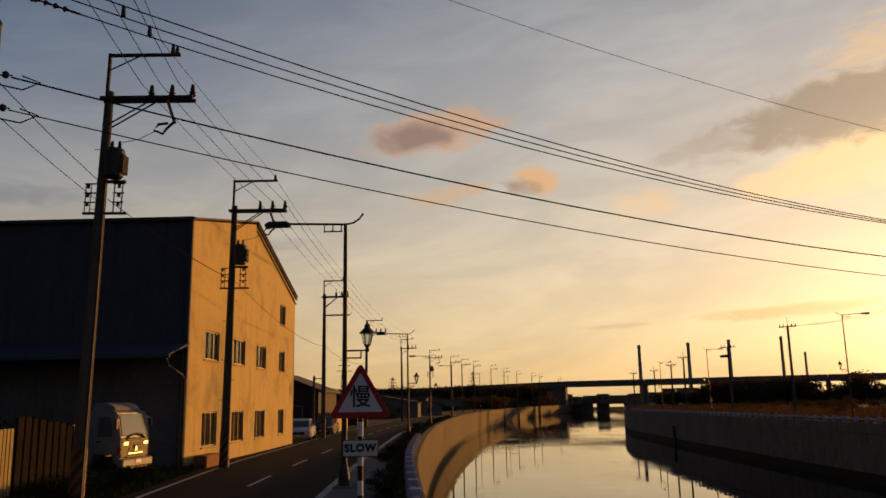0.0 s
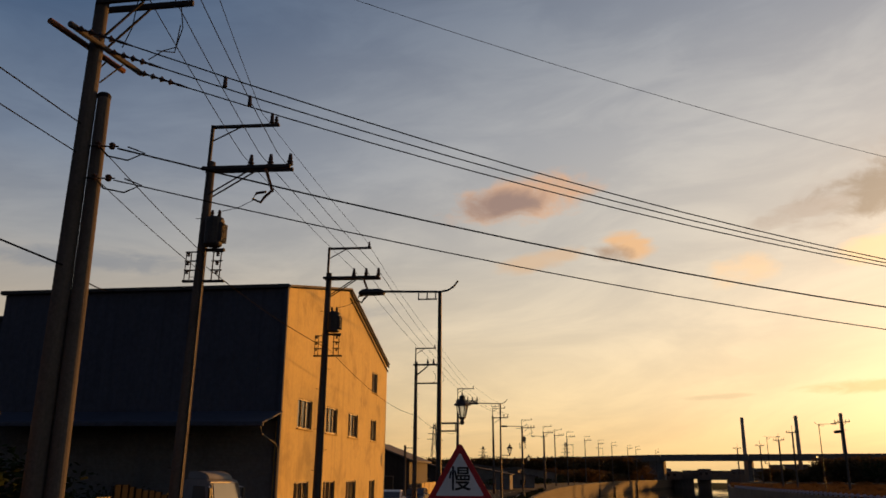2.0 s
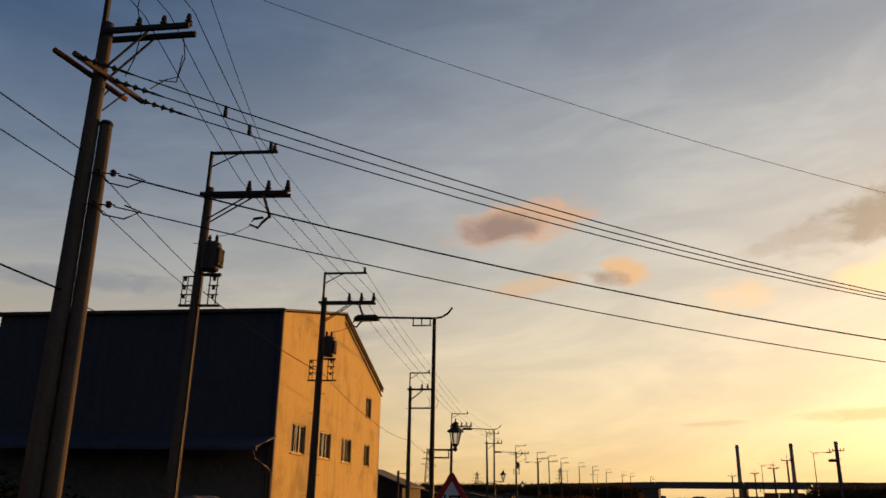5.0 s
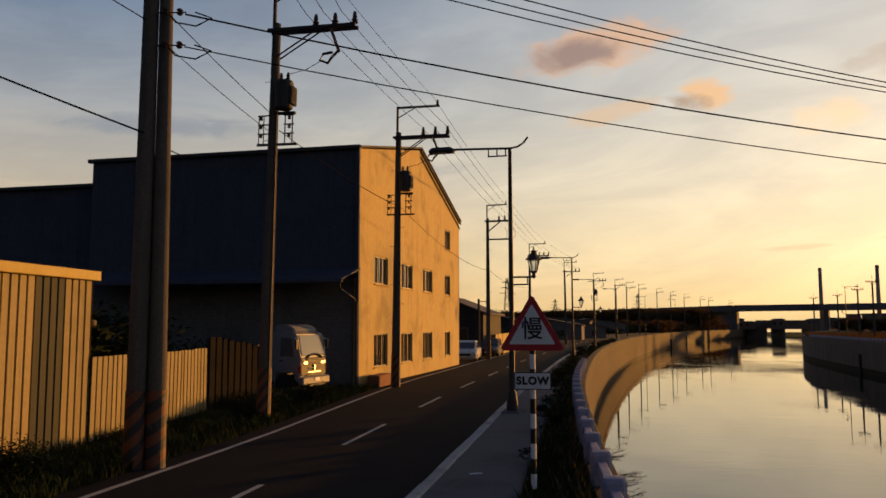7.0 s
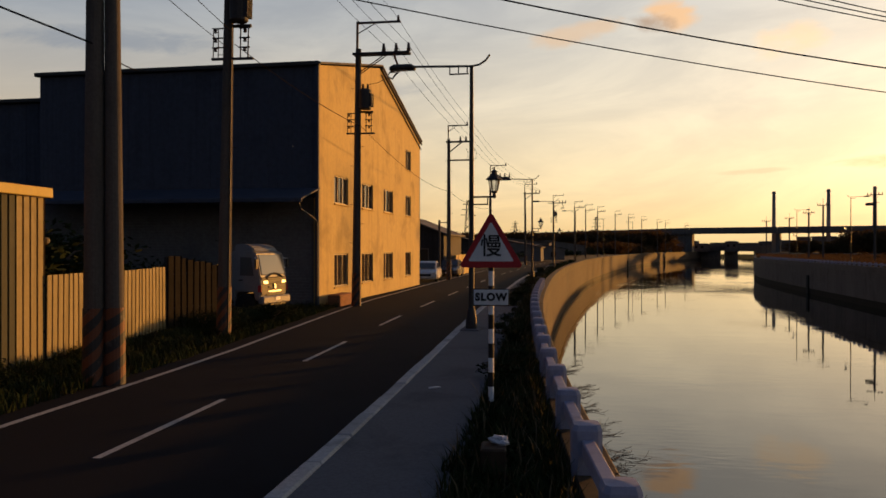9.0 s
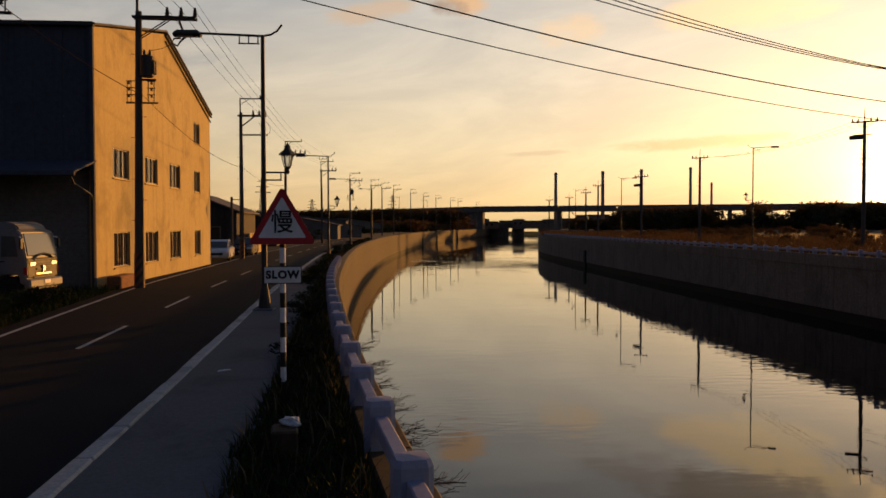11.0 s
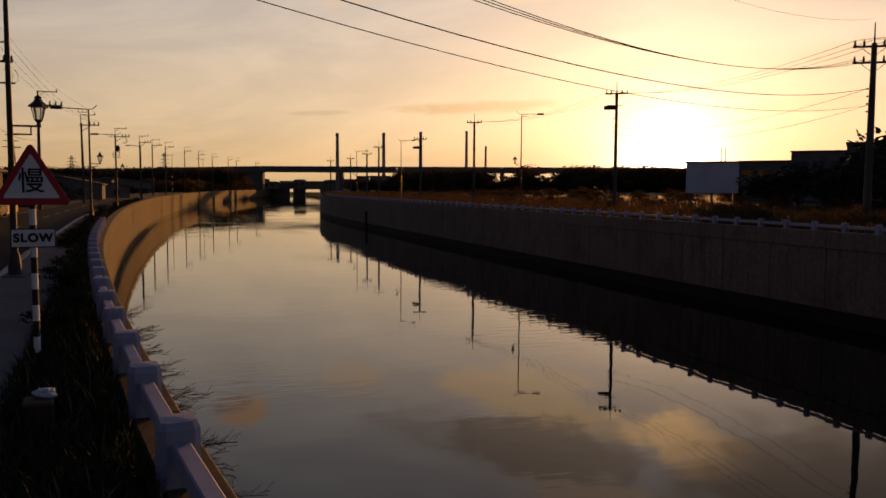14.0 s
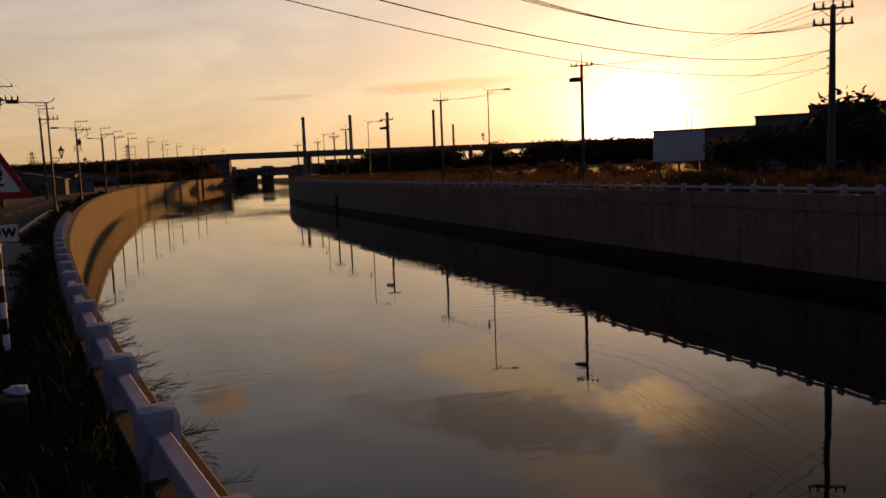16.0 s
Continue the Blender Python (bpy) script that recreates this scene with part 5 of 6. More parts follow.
# ---- parked cars ----
def car(x, y, turn, paint, label):
    c = thing("car", label, "car", pose(x, y, -0.1, 0, 0, turn), "parked cars")
    bm = B()
    prism(bm, [(-2.15, 0.32), (-2.2, 0.62), (-2.12, 0.92), (-1.55, 0.98), (0.9, 0.97), (1.85, 0.80), (2.18, 0.62), (2.2, 0.34), (1.75, 0.26), (-1.7, 0.26)], 1.70)
    bmesh.ops.bevel(bm, geom=bm.edges[:], offset=0.06, segments=2, affect="EDGES")
    part("body", bm, paint, c)
    bm = B()
    prism(bm, [(-1.85, 0.95), (-1.25, 1.38), (-0.9, 1.46), (0.1, 1.46), (0.4, 1.40), (1.1, 0.95)], 1.42)
    bmesh.ops.bevel(bm, geom=bm.edges[:], offset=0.07, segments=2, affect="EDGES")
    part("roof", bm, paint, c)
    bm = B()
    prism(bm, [(0.52, 1.335), (1.06, 0.985), (1.10, 0.985), (0.56, 1.345)], 1.24)
    part("windscreen", bm, WINDSCREEN, c)
    bm = B()
    prism(bm, [(-1.86, 0.985), (-1.36, 1.335), (-1.40, 1.345), (-1.90, 0.985)], 1.2)
    part("rear_window", bm, WINDSCREEN, c)
    for s in (-1, 1):
        for pts in ([(-1.45, 1.0), (-1.05, 1.36), (-0.35, 1.38), (-0.35, 1.0)], [(-0.27, 1.0), (-0.27, 1.38), (0.2, 1.36), (0.75, 1.0)]):
            bm = B()
            prism(bm, pts, 0.03, Matrix.Translation((0, s * 0.71, 0)))
            part("side_window", bm, WINDSCREEN, c)
        bm = B()
        box(bm, (2.08, s * 0.62, 0.68), (0.16, 0.34, 0.14), bevel=0.03)
        part("headlight", bm, LENS, c)
        bm = B()
        box(bm, (-2.14, s * 0.62, 0.76), (0.1, 0.34, 0.16), bevel=0.02)
        part("tail_light", bm, RED, c)
        bm = B()
        box(bm, (0.75, s * 0.88, 1.02), (0.12, 0.18, 0.12), bevel=0.03)
        part("mirror", bm, paint, c)
        for wx in (-1.32, 1.35):
            wheel(c, wx, s * 0.76, 0.30, 0.20)
    bm = B()
    box(bm, (2.17, 0, 0.56), (0.08, 0.9, 0.16), bevel=0.02)
    part("grille", bm, BLACK, c)
    bm = B()
    box(bm, (2.22, 0, 0.42), (0.01, 0.34, 0.13))
    part("plate", bm, WHITE, c)
    return c


car(-11.15, 55.0, -84, CAR_WHITE, "white saloon car parked beyond the warehouse")
car(-11.1, 64.5, -88, CAR_GREY, "dark grey saloon car parked at the roadside")

# ---- buildings beyond the warehouse ----
def small_house(x, y, turn, wide, deep, eave, ridge, wall_mat, label, windows=2):
    h = thing("house", label, "house", pose(x, y, -0.1, 0, 0, turn))
    bm = B()
    prism(bm, [(-wide / 2, 0), (wide / 2, 0), (wide / 2, eave), (0, ridge), (-wide / 2, eave)], deep)
    part("wall", bm, wall_mat, h)
    for s in (-1, 1):
        bm = B()
        vs = [[bm.verts.new((px, py, pz + dz)) for px, py, pz in ((s * (wide / 2 + 0.35), -deep / 2 - 0.3, eave - 0.2), (0, -deep / 2 - 0.3, ridge), (0, deep / 2 + 0.3, ridge), (s * (wide / 2 + 0.35), deep / 2 + 0.3, eave - 0.2))] for dz in (0.02, 0.14)]
        bm.faces.new(vs[0]); bm.faces.new(vs[1][::-1])
        for i in range(4):
            bm.faces.new((vs[0][i], vs[1][i], vs[1][(i + 1) % 4], vs[0][(i + 1) % 4]))
        bmesh.ops.recalc_face_normals(bm, faces=bm.faces[:])
        part("roof", bm, ROOFING, h)
    for k in range(windows):
        for s in (-1, 1):
            w = B()
            box(w, (-wide / 2 + wide * (k + 0.5) / windows, s * (deep / 2 + 0.01), eave * 0.5), (1.0, 0.06, 1.1))
            ww = part("window", w, FRAME, h)
            g = B()
            box(g, (-wide / 2 + wide * (k + 0.5) / windows, s * (deep / 2 + 0.035), eave * 0.5), (0.86, 0.03, 0.96))
            part("pane", g, PANE, ww)
    return h


small_house(-15.2, 69, 0, 7.0, 9, 3.6, 4.9, DIM_WALL, "grey gabled tin workshop beyond the warehouse")
small_house(-17.5, 95, 5, 10, 9, 3.0, 4.2, DIM_WALL, "low grey tin building behind the workshop")
small_house(-14, 140, 0, 12, 8, 2.6, 3.6, FAR_WALL, "low far building beside the road")
small_house(-9.5, 158, 8, 9, 7, 2.2, 3.0, FAR_WALL, "low grey building beside the far road")
small_house(-22, 190, 0, 26, 10, 3.6, 5.0, FAR_WALL, "long low far shed")
small_house(-13, 255, 10, 22, 9, 3.2, 4.6, FAR_WALL, "long low shed beyond the bend")
bm = B()
for k in range(8):
    box(bm, (0.02 * (k % 2), k * 1.5, 0.9), (0.14, 1.46, 1.8 + 0.03 * (k % 3)), bevel=0.01)
single("yard_wall", bm, PLASTER, "sunlit plastered yard wall beyond the parked cars", "wall", pose(-10.9, 66, -0.1, 0, 0, 2))
for x, y, h in ((-11.6, 62.0, 4.6), (-13.0, 88.0, 6.2)):
    bm = B()
    rod(bm, (0, 0, 0), (0, 0, h), 0.12, 0.09, 8)
    box(bm, (0.3, 0, h - 0.2), (0.7, 0.06, 0.06))
    single("service_pole", bm, POLE, "short dark service pole by the workshop", "pole", pose(x, y, -0.1))
# lattice masts on the horizon
for az, d, h in ((8.6, 330, 22), (-0.5, 520, 22), (5.2, 480, 18)):
    m = thing("lattice_mast", "far steel lattice power mast", "power mast", pose(*polar(az, d), 0, 0, 20), "lattice masts")
    bm = B()
    for sx in (-1, 1):
        for sy in (-1, 1):
            rod(bm, (sx * 1.6, sy * 1.6, 0), (sx * 0.35, sy * 0.35, h), 0.14, 0.1, 5)
    n = 7
    for k in range(n):
        z0, z1 = h * k / n, h * (k + 1) / n
        r0, r1 = 1.6 - 1.25 * k / n, 1.6 - 1.25 * (k + 1) / n
        for sy in (-1, 1):
            rod(bm, (-r0, sy * r0, z0), (r1, sy * r1, z1), 0.06, n=4)
            rod(bm, (r0, sy * r0, z0), (-r1, sy * r1, z1), 0.06, n=4)
    part("tower", bm, STEEL, m)
    for k in range(3):
        bm = B()
        box(bm, (0, 0, h * (0.72 + 0.1 * k)), (6.0 - k, 0.2, 0.25))
        part("arm", bm, STEEL, m)

# ---- the far bank: pale cabin, factory, distant town ----
cabin = thing("cabin", "pale boxy cabin standing above the far bank", "cabin", pose(*polar(-38.3, 105), 0, 0, -38.3))
bm = B()
box(bm, (0, 0, 3.55), (6.1, 3.0, 3.75), bevel=0.05)
part("body", bm, PALE, cabin)
bm = B()
box(bm, (0, 0, 5.48), (6.4, 3.3, 0.14))
part("roof", bm, ROOFING, cabin)
for sx in (-2.6, 0, 2.6):
    bm = B()
    box(bm, (sx, 0, 0.8), (0.3, 2.4, 1.8))
    part("support", bm, BRIDGE, cabin)
for dx in (1.0, 1.5):
    bm = B()
    rod(bm, (dx, 0, 5.5), (dx, 0, 7.3), 0.05, n=5)
    part("aerial", bm, STEEL, cabin)
factory = thing("factory", "long dark factory with a stepped roofline behind trees", "factory", pose(*polar(-47.1, 165), 0, 0, -47.1))
for k, (x, w, h) in enumerate(((-15.5, 9, 7.2), (-6.5, 9, 8.9), (4.5, 13, 10.3), (20, 18, 10.4))):
    bm = B()
    box(bm, (x, 0.15 * k, h / 2), (w, 12, h), bevel=0.05)
    blk = part("block", bm, FAR_WALL, factory)
    bm = B()
    box(bm, (x, 0.15 * k, h + 0.12), (w + 0.4, 12.5, 0.24))
    part("roof_edge", bm, ROOFING, factory)
    for i in range(int(w / 3)):
        bm = B()
        box(bm, (x - w / 2 + 1.5 + 3 * i, -6.02 + 0.15 * k, h - 2.2), (1.8, 0.1, 1.2))
        part("window", bm, PANE, blk)
for k in range(26):
    az = 10 - 26 * (k / 25) + rng.uniform(-0.4, 0.4)
    d = rng.uniform(470, 640)
    h = rng.uniform(4.5, 9.5)
    w = rng.uniform(7, 20)
    h = h * 0.72 if -12.5 < az < -3.5 else h          # lower houses towards the canal mouth
    b = thing("town_building", "dim far building under the elevated road", "building", pose(*polar(az, d), 0, 0, az), "far town")
    bm = B()
    box(bm, (0, 0, h / 2), (w, 10, h))
    part("wall", bm, FAR_WALL, b)
    bm = B()
    box(bm, (0, 0, h + 0.2), (w + 0.6, 10.6, 0.4), taper=rng.choice((1.0, 0.5, 0.98)))
    part("roof", bm, ROOFING, b)
    for i in range(int(w / 3.4)):
        bm = B()
        box(bm, (-w / 2 + 1.7 + 3.4 * i, -5.03, h * 0.6), (1.5, 0.1, 1.5))
        part("window", bm, PANE, b)

# ---- plants ----


def leaf_mesh(name, count, spread, tall, size, seed, low=0.0, material=None):
    """Many small leaves in an uneven heap of clumps."""
    r = random.Random(seed)
    verts, faces = [], []
    clumps = [(r.gauss(0, spread * 0.45), r.gauss(0, spread * 0.45), low + tall * r.uniform(0.1, 0.9), r.uniform(0.25, 0.5) * spread) for _ in range(max(6, count // 40))]
    clumps = [(x, y, z * (1 - 0.35 * min(1.0, math.hypot(x, y) / spread)), q) for x, y, z, q in clumps]
    for i in range(count):
        cx, cy, cz, q = r.choice(clumps)
        v = Vector((r.gauss(0, 1), r.gauss(0, 1), r.gauss(0, 1))).normalized() * q * r.uniform(0.4, 1.05)
        p = Vector((cx, cy, max(0.02, cz + v.z * 0.7))) + Vector((v.x, v.y, 0))
        a = Vector((r.gauss(0, 1), r.gauss(0, 1), r.gauss(0, 0.6))).normalized()
        b = a.orthogonal().normalized()
        s = size * r.uniform(0.6, 1.4)
        n = len(verts)
        verts += [p - a * s, p + b * s * 0.45, p + a * s, p - b * s * 0.45]
        faces.append((n, n + 1, n + 2, n + 3))
    me = bpy.data.meshes.new(name)
    me.from_pydata(verts, [], faces)
    me.materials.append(material or LEAF)
    return me


def stem_mesh(name, tall, spread, n, seed, r0=0.03):
    r = random.Random(seed)
    bm = B()
    for _ in range(n):
        a = r.uniform(0, 2 * math.pi)
        k = r.uniform(0.3, 0.9) * spread
        pipe(bm, [(0.1 * math.cos(a), 0.1 * math.sin(a), -0.05), (k * 0.4 * math.cos(a), k * 0.4 * math.sin(a), tall * 0.45), (k * math.cos(a + 0.3), k * math.sin(a + 0.3), tall * r.uniform(0.7, 0.95))], r0, 5)
    return meshed(name, bm, BARK)


BUSHES = [(leaf_mesh("leaves", 620, 1.7, 1.9, 0.16, 20 + k), stem_mesh("stems", 1.5, 1.1, 7, 40 + k)) for k in range(4)]
DRY_HAZED = [(leaf_mesh("leaves", 900, 1.7, 1.9, 0.12, 220 + k, material=HAZED_SCRUB), stem_mesh("stems", 1.5, 1.1, 7, 240 + k)) for k in range(4)]
FINE = [(leaf_mesh("leaves", 2600, 1.7, 1.9, 0.07, 120 + k), stem_mesh("stems", 1.5, 1.1, 7, 140 + k)) for k in range(2)]
TALL = [(leaf_mesh("crown", 900, 2.3, 2.7, 0.2, 60 + k, low=1.3), stem_mesh("branchwork", 3.2, 1.6, 6, 80 + k, 0.06)) for k in range(3)]


def bush(x, y, s, label="dark leafy scrub bush behind the far railing", group="bushes on the far bank", tall=False, squash=1.0, z=-0.05, fine=False, dry=False):
    crown, stems = rng.choice(TALL if tall else FINE if fine else DRY_HAZED if dry else BUSHES)
    b = thing("tree" if tall else "bush", label, "tree" if tall else "bush", Matrix.Translation((x, y, z)) @ Matrix.Rotation(rng.uniform(0, 6.28), 4, "Z") @ Matrix.Diagonal((s, s, s * squash, 1)), group)
    part("crown" if tall else "foliage", crown, LEAF, b)
    part("branchwork", stems, BARK, b)
    return b


# far bank: low scrub along the railing, taller growth farther back
for k in range(120):
    y = 18 + 175 * (k / 120) + rng.uniform(-2, 2)
    x = bank(1, y) + rng.uniform(3.0, 9.0)
    low = 0.42 if y > 52 else 1.0          # kept short so the low sun passes over to the west wall
    bush(x, y, rng.uniform(0.55, 0.9) * low, "dry brown scrub bush behind the far railing, lightened for haze", squash=rng.uniform(0.7, 1.0), dry=True)
far = []
for k in range(150):
    y = 60 + 230 * (k / 150) + rng.uniform(-5, 5)
    back = rng.uniform(12, 75)
    far.append((bank(1, min(y, 420)) + back, y, (0.3 + back / 75 * 1.1) * rng.uniform(0.8, 1.1), rng.uniform(0.65, 0.95), 0))
for k in range(460):
    az, d = rng.uniform(-50, 12), rng.uniform(398, 452)
    d /= max(0.8, math.cos(radians(az + 21)))
    x, y, _ = polar(az, d)
    if not bank(-1, min(y, 515)) - 8 < x < bank(1, min(y, 515)) + 6:
        most = 1.3 if -16.5 < az < -6.2 or min(abs(az + 23.85), abs(az + 27.0)) < 1.2 else 2.95 if az < -22 else 2.5
        squash = rng.uniform(0.7, 0.95)
        most *= 1.18
        far.append((x, y, min(rng.uniform(3.8, 5.2), most / squash), squash, 1))
        far.append((x + rng.uniform(-6, 6), y - 6, min(rng.uniform(2.3, 3.1), 1.1 * most), 0.85, 0))


def joined_scrub(name, places, label, material=LEAF):
    """Far woods too many to count, as one sheet of leaves."""
    verts, faces, base = [], [], 0
    for x, y, s, squash, tall in places:
        me = rng.choice(TALL if tall else BUSHES)[0]
        co = np.empty(len(me.vertices) * 3)
        me.vertices.foreach_get("co", co)
        co = co.reshape(-1, 3) * (s, s, s * squash)
        a = rng.uniform(0, 6.28)
        ca, sa = math.cos(a), math.sin(a)
        verts.append(np.stack([x + ca * co[:, 0] - sa * co[:, 1], y + sa * co[:, 0] + ca * co[:, 1], co[:, 2] * 1.0], -1))
        n = len(co)
        faces.append(np.arange(base, base + n).reshape(-1, 4))
        base += n
    out = bpy.data.meshes.new(name)
    out.from_pydata(np.concatenate(verts).tolist(), [], np.concatenate(faces).tolist())
    out.materials.append(material)
    return tagged(new(name, out), label, "scrub", kind="stuff")


for k in range(70):          # a dense clump on the near bank before the canal mouth
    y = rng.uniform(285, 375)
    x = bank(-1, y) - rng.uniform(3.5, 30)
    far.append((x, y, rng.uniform(1.9, 2.6), 0.9, 0))
joined_scrub("far_scrub", far, "dry brown scrub and trees below the elevated road, lightened for haze", HAZED_SCRUB)
for az, d, s in ((-41.6, 120, 1.2), (-42.6, 112, 1.3), (-43.8, 105, 1.5), (-45.2, 118, 1.7), (-46.3, 100, 1.5), (-47.5, 112, 1.9), (-49.8, 96, 1.6), (-51, 92, 1.7), (-52.2, 90, 1.6)):
    bush(*polar(az, d)[:2], s * 1.2, "dark tree growth in front of the factory", "trees by the factory", tall=True, squash=0.75)
bush(*polar(-48.9, 104)[:2], 2.6, "dark spreading tree by the factory", "trees by the factory", tall=True)
for az, d in ((-29.4, 330), (-26.0, 345), (-24.9, 350), (-19.6, 340), (-31.2, 300)):
    bush(*polar(az, d)[:2], 2.2, "small dark tree against the elevated road", "trees by the elevated road", tall=True, squash=0.95)
# near bank, far along the bend
near = []
for k in range(110):
    az, d = rng.uniform(-7.5, 9.5), rng.uniform(105, 320)
    x, y, _ = polar(az, d)
    if x < bank(-1, min(y, 420)) - 9:
        near.append((x, y, rng.uniform(1.0, 1.9), rng.uniform(0.6, 0.9), 0))
joined_scrub("roadside_scrub", near, "dark roadside bushes farther along the canal")
for k in range(46):
    y = 33 + 105 * (k / 46) ** 1.2 + rng.uniform(-0.8, 0.8)
    bush(bank(-1, y) - rng.uniform(0.6, 2.0 if y > 60 else 1.2), y, rng.uniform(0.2, 0.36), "dark low shrub on the strip by the canal wall", "strip shrubs", squash=0.8, z=0.0, fine=True)
# behind the sheet fence and in the yard
for x, y, s in ((-16.2, 19, 1.9), (-17.5, 22, 2.3), (-14.9, 22.7, 1.3), (-19.5, 25, 2.1), (-15.0, 26.5, 1.3), (-21, 20, 2.2), (-14.8, 17.3, 1.15), (-24, 25, 2.3), (-17.2, 17.0, 2.0), (-18.2, 15.6, 2.2), (-16.9, 20.4, 1.9)):
    bush(x, y, s, "dark leafy tree in the yard behind the fence", "yard trees", squash=0.85, fine=True)
for k in range(34):
    y = 8.5 + 16.5 * k / 34
    x = road_x(-8.7, y) - rng.uniform(0.1, 1.6)
    bush(x, y, rng.uniform(0.13, 0.24) * (1.7 if y < 11.5 or y > 20 else 1.0), "low dark weeds at the fence foot", "verge weeds", squash=0.9, fine=True)
for x, y in ((-10.0, 24.9), (-10.2, 24.0), (-10.6, 23.2), (-10.4, 21.9), (-10.2, 21.2), (-10.5, 20.6)):
    bush(x, y, 0.42, "low dark weeds in the yard mouth", "verge weeds", squash=0.8, fine=True)
for k in range(14):
    y = 6 + 34 * k / 14 + rng.uniform(-0.6, 0.6)
    x = bank(-1, y) - rng.uniform(0.45, 0.95)
    bush(x, y, rng.uniform(0.15, 0.26), "low dark weeds beside the railing", "railing weeds", squash=0.9, z=0.0)


def grass_mesh(name, count, place, tall, seed, material):
    """Blades of grass as thin bent slips."""
    r = random.Random(seed)
    verts, faces = [], []
    for _ in range(count):
        x, y, z = place(r)
        h = tall * r.uniform(0.35, 1.2)
        a = r.uniform(0, 2 * math.pi)
        u = Vector((math.cos(a), math.sin(a), 0))
        w = Vector((-u.y, u.x, 0)) * r.uniform(0.006, 0.013) * (4.0 if tall > 0.7 else 1.0)
        lean = u * h * r.uniform(0.1, 0.7)
        p = Vector((x, y, z))
        n = len(verts)
        verts += [p - w, p + w, p + lean * 0.4 + Vector((0, 0, h * 0.6)) + w * 0.8, p + lean * 0.4 + Vector((0, 0, h * 0.6)) - w * 0.8, p + lean + Vector((0, 0, h * 0.92))]
        faces += [(n, n + 1, n + 2, n + 3), (n + 3, n + 2, n + 4)]
    me = bpy.data.meshes.new(name)
    me.from_pydata(verts, [], faces)
    me.materials.append(material)
    return me


def strip_place(y0, y1, power=1.0):
    def at(r):
        y = y0 + (y1 - y0) * r.random() ** power
        a, b = road_x(-1.42, y), bank(-1, y) - 0.2
        x = a + (b - a) * r.random()
        return (x - 0.3 if abs(x + 0.9) < 0.2 and abs(y - 8.05) < 0.3 else x), y, -0.02
    return at


def verge_place(y0, y1, wide):
    def at(r):
        y = y0 + (y1 - y0) * r.random() ** 1.4
        return west_edge(-7.95, y) - wide * r.random() ** 1.3, y, -0.02
    return at


def bank_place(r):
    y = 10 + 240 * r.random()
    return bank(1, y) + 0.4 + 40 * r.random() ** 1.6, y, -0.03


for nm, cnt, fn, tall, mat, label in (
        ("grass", 26000, strip_place(-4, 22, 1.1), 0.30, GRASS, "dark uncut grass between footway and railing"),
        ("grass", 16000, strip_place(20, 110, 1.6), 0.36, GRASS, "uncut grass strip farther along the canal"),
        ("dry_grass", 2600, strip_place(2, 60, 1.4), 0.42, STRAW, "dry straw-coloured stems in the grass strip"),
        ("grass", 17000, verge_place(4, 30, 2.6), 0.24, GRASS, "dark weedy verge along the sheet fence"),
        ("grass", 42000, bank_place, 0.75, HAZED_SCRUB, "rough grass behind the far railing")):
    tagged(new(nm, grass_mesh(nm, cnt, fn, tall, cnt, mat)), label, "grass", kind="stuff")

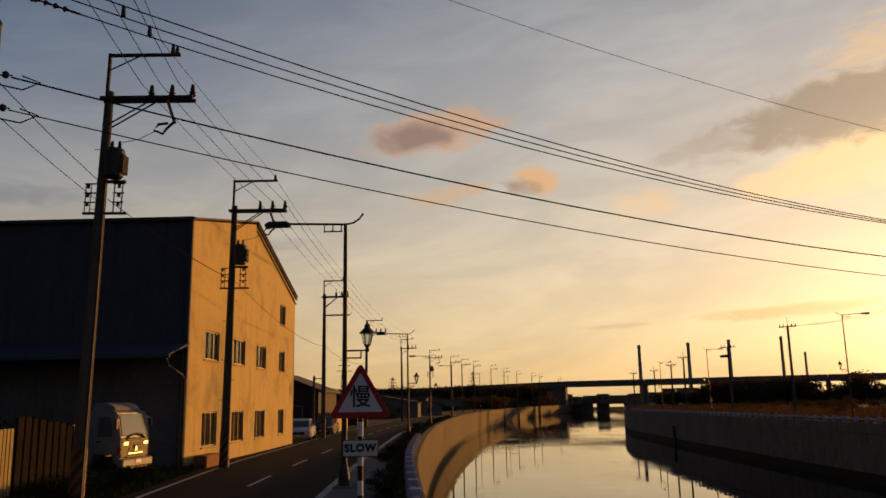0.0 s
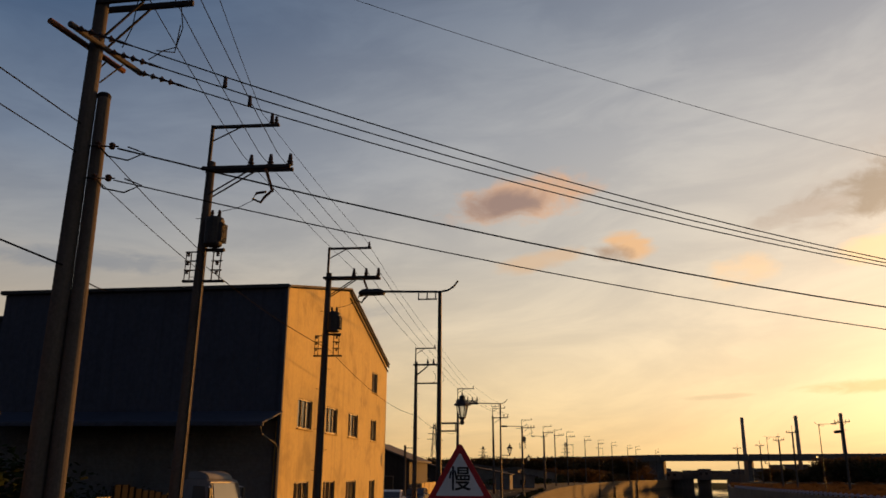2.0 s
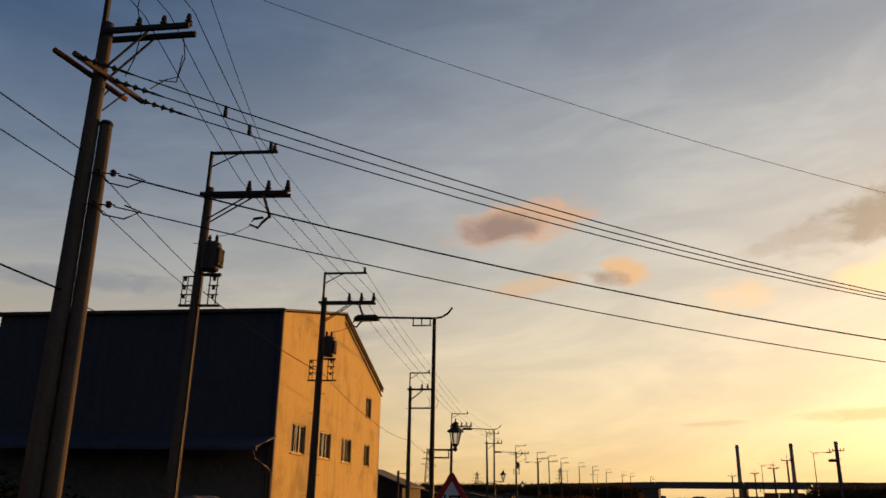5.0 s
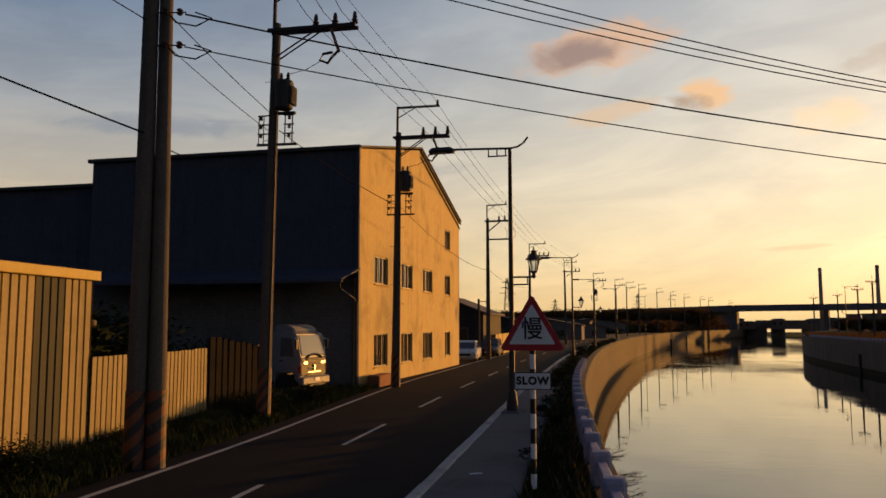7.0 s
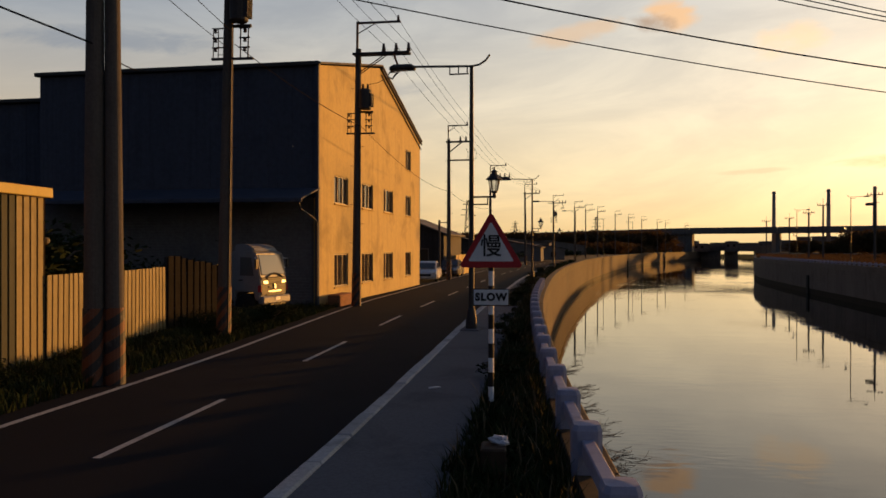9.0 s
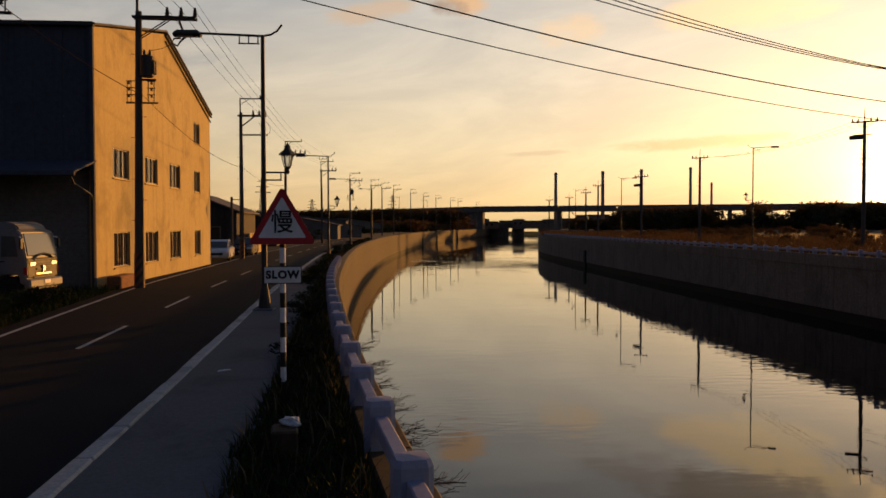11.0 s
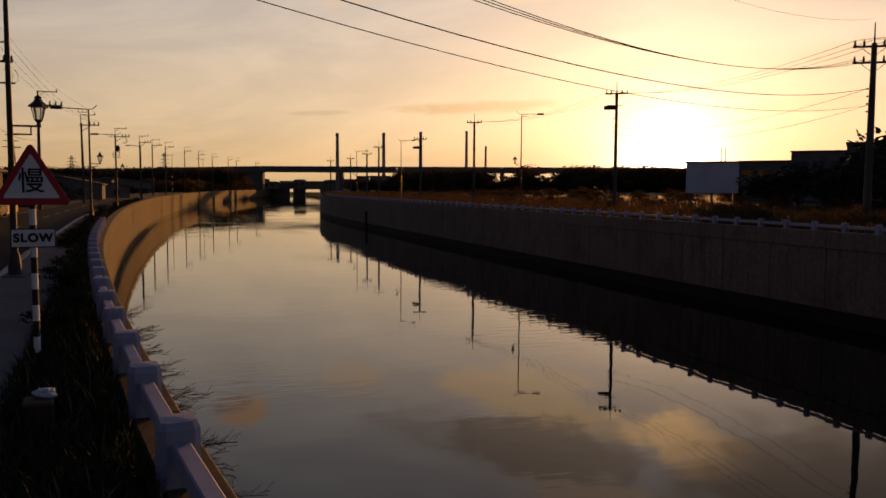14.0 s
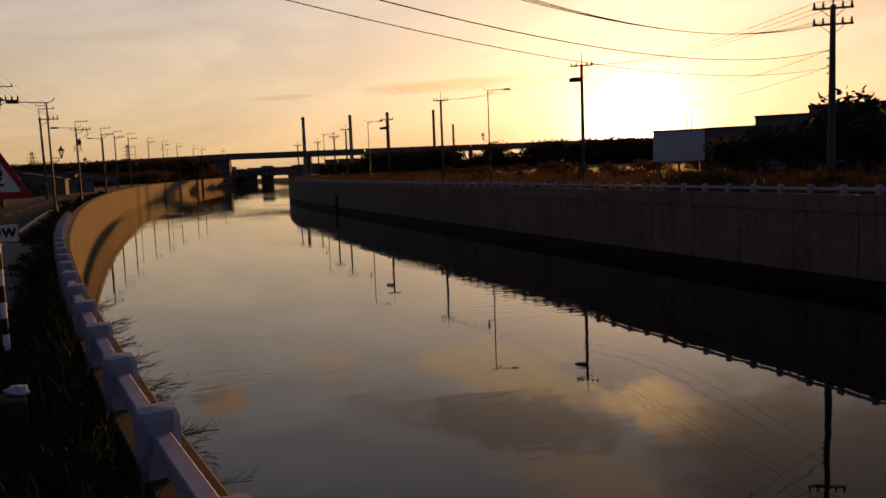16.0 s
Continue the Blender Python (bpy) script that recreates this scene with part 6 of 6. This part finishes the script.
# dry weeds that hang out over the water from the wall top
for k in range(20):
    y = 6.6 + 0.5 * k + rng.uniform(-0.15, 0.15)
    w = thing("weed", "dry branching weed hanging over the canal wall", "weed", pose(bank(-1, y) + 0.26, y, rng.uniform(-0.5, -0.1), 0, 0, rng.uniform(-25, 25)), "wall weeds")
    for j in range(5):
        bm = B()
        a = radians(rng.uniform(-55, 55))
        ln = rng.uniform(0.22, 0.55)
        e = Vector((math.cos(a) * ln, math.sin(a) * ln, rng.uniform(0.0, 0.4) * ln))
        pipe(bm, [(0, 0, 0), e * 0.5 + Vector((0, 0, 0.10 * ln)), e], 0.0035, 4)
        for q in (0.3, 0.45, 0.58, 0.7, 0.82, 0.92):
            s = e * q + Vector((0, 0, 0.06 * ln))
            t = Vector((-e.y, e.x, 0)).normalized() * rng.choice((-1, 1)) * ln * 0.22
            pipe(bm, [s, s + t + e * 0.2 + Vector((0, 0, rng.uniform(-0.03, 0.05)))], 0.0025, 4)
        part("twig", bm, BARK, w)

# ---- small things on the ground ----
bm = B()
bmesh.ops.create_icosphere(bm, subdivisions=3, radius=0.10)
for v in bm.verts:
    v.co *= 1.0 + 0.55 * noise.noise(v.co * 14) + 0.3 * noise.noise(v.co * 33)
    v.co.z = max(-0.03, v.co.z * 0.5)
single("plastic_bag", bm, LITTER, "crumpled white plastic bag on a concrete block", "litter", pose(-0.84, 8.15, 0.35))
bm = B()
box(bm, (0, 0, 0.15), (0.26, 0.36, 0.34), bevel=0.02)
single("concrete_block", bm, CANAL, "weathered concrete block at the footway edge", "concrete block", pose(-0.90, 8.05, 0.0, 0, 0, 6))
bm = B()
prism(bm, [(-0.09, 0), (0.05, 0.0), (0.11, 0.012), (0.03, 0.018), (-0.06, 0.014)], 0.08)
single("paper_scrap", bm, LITTER, "pale scrap of paper on the footway", "litter", pose(-2.36, 12.4, 0.102, 0, 0, 30))
for k in range(16):
    bm = B()
    s = rng.uniform(0.03, 0.07)
    box(bm, (0, 0, s * 0.4), (s * 1.6, s * 1.2, s * 0.8), bevel=s * 0.2, taper=0.8)
    y = rng.uniform(6, 18)
    single("rubble", bm, CONCRETE, "small lump of broken concrete at the footway edge", "stone", pose(road_x(-1.38, y) + rng.uniform(-0.12, 0.1), y, 0.10 if rng.random() < 0.5 else 0.02, 0, 0, rng.uniform(0, 90)), "rubble")
bm = B()
box(bm, (0, 0, 0.06), (0.55, 0.9, 0.14), bevel=0.02)
single("lamp_plinth", bm, CONCRETE, "pale concrete plinth under the street lamp", "plinth", pose(-3.1, 21.5, 0.0))
bm = B()
box(bm, (0, 0, 0.3), (0.5, 1.9, 0.62), bevel=0.04)
single("orange_barrier", bm, RUST, "low orange-brown barrier at the foot of the gable", "barrier", pose(-9.85, 31.0, -0.15, 0, 0, 2))
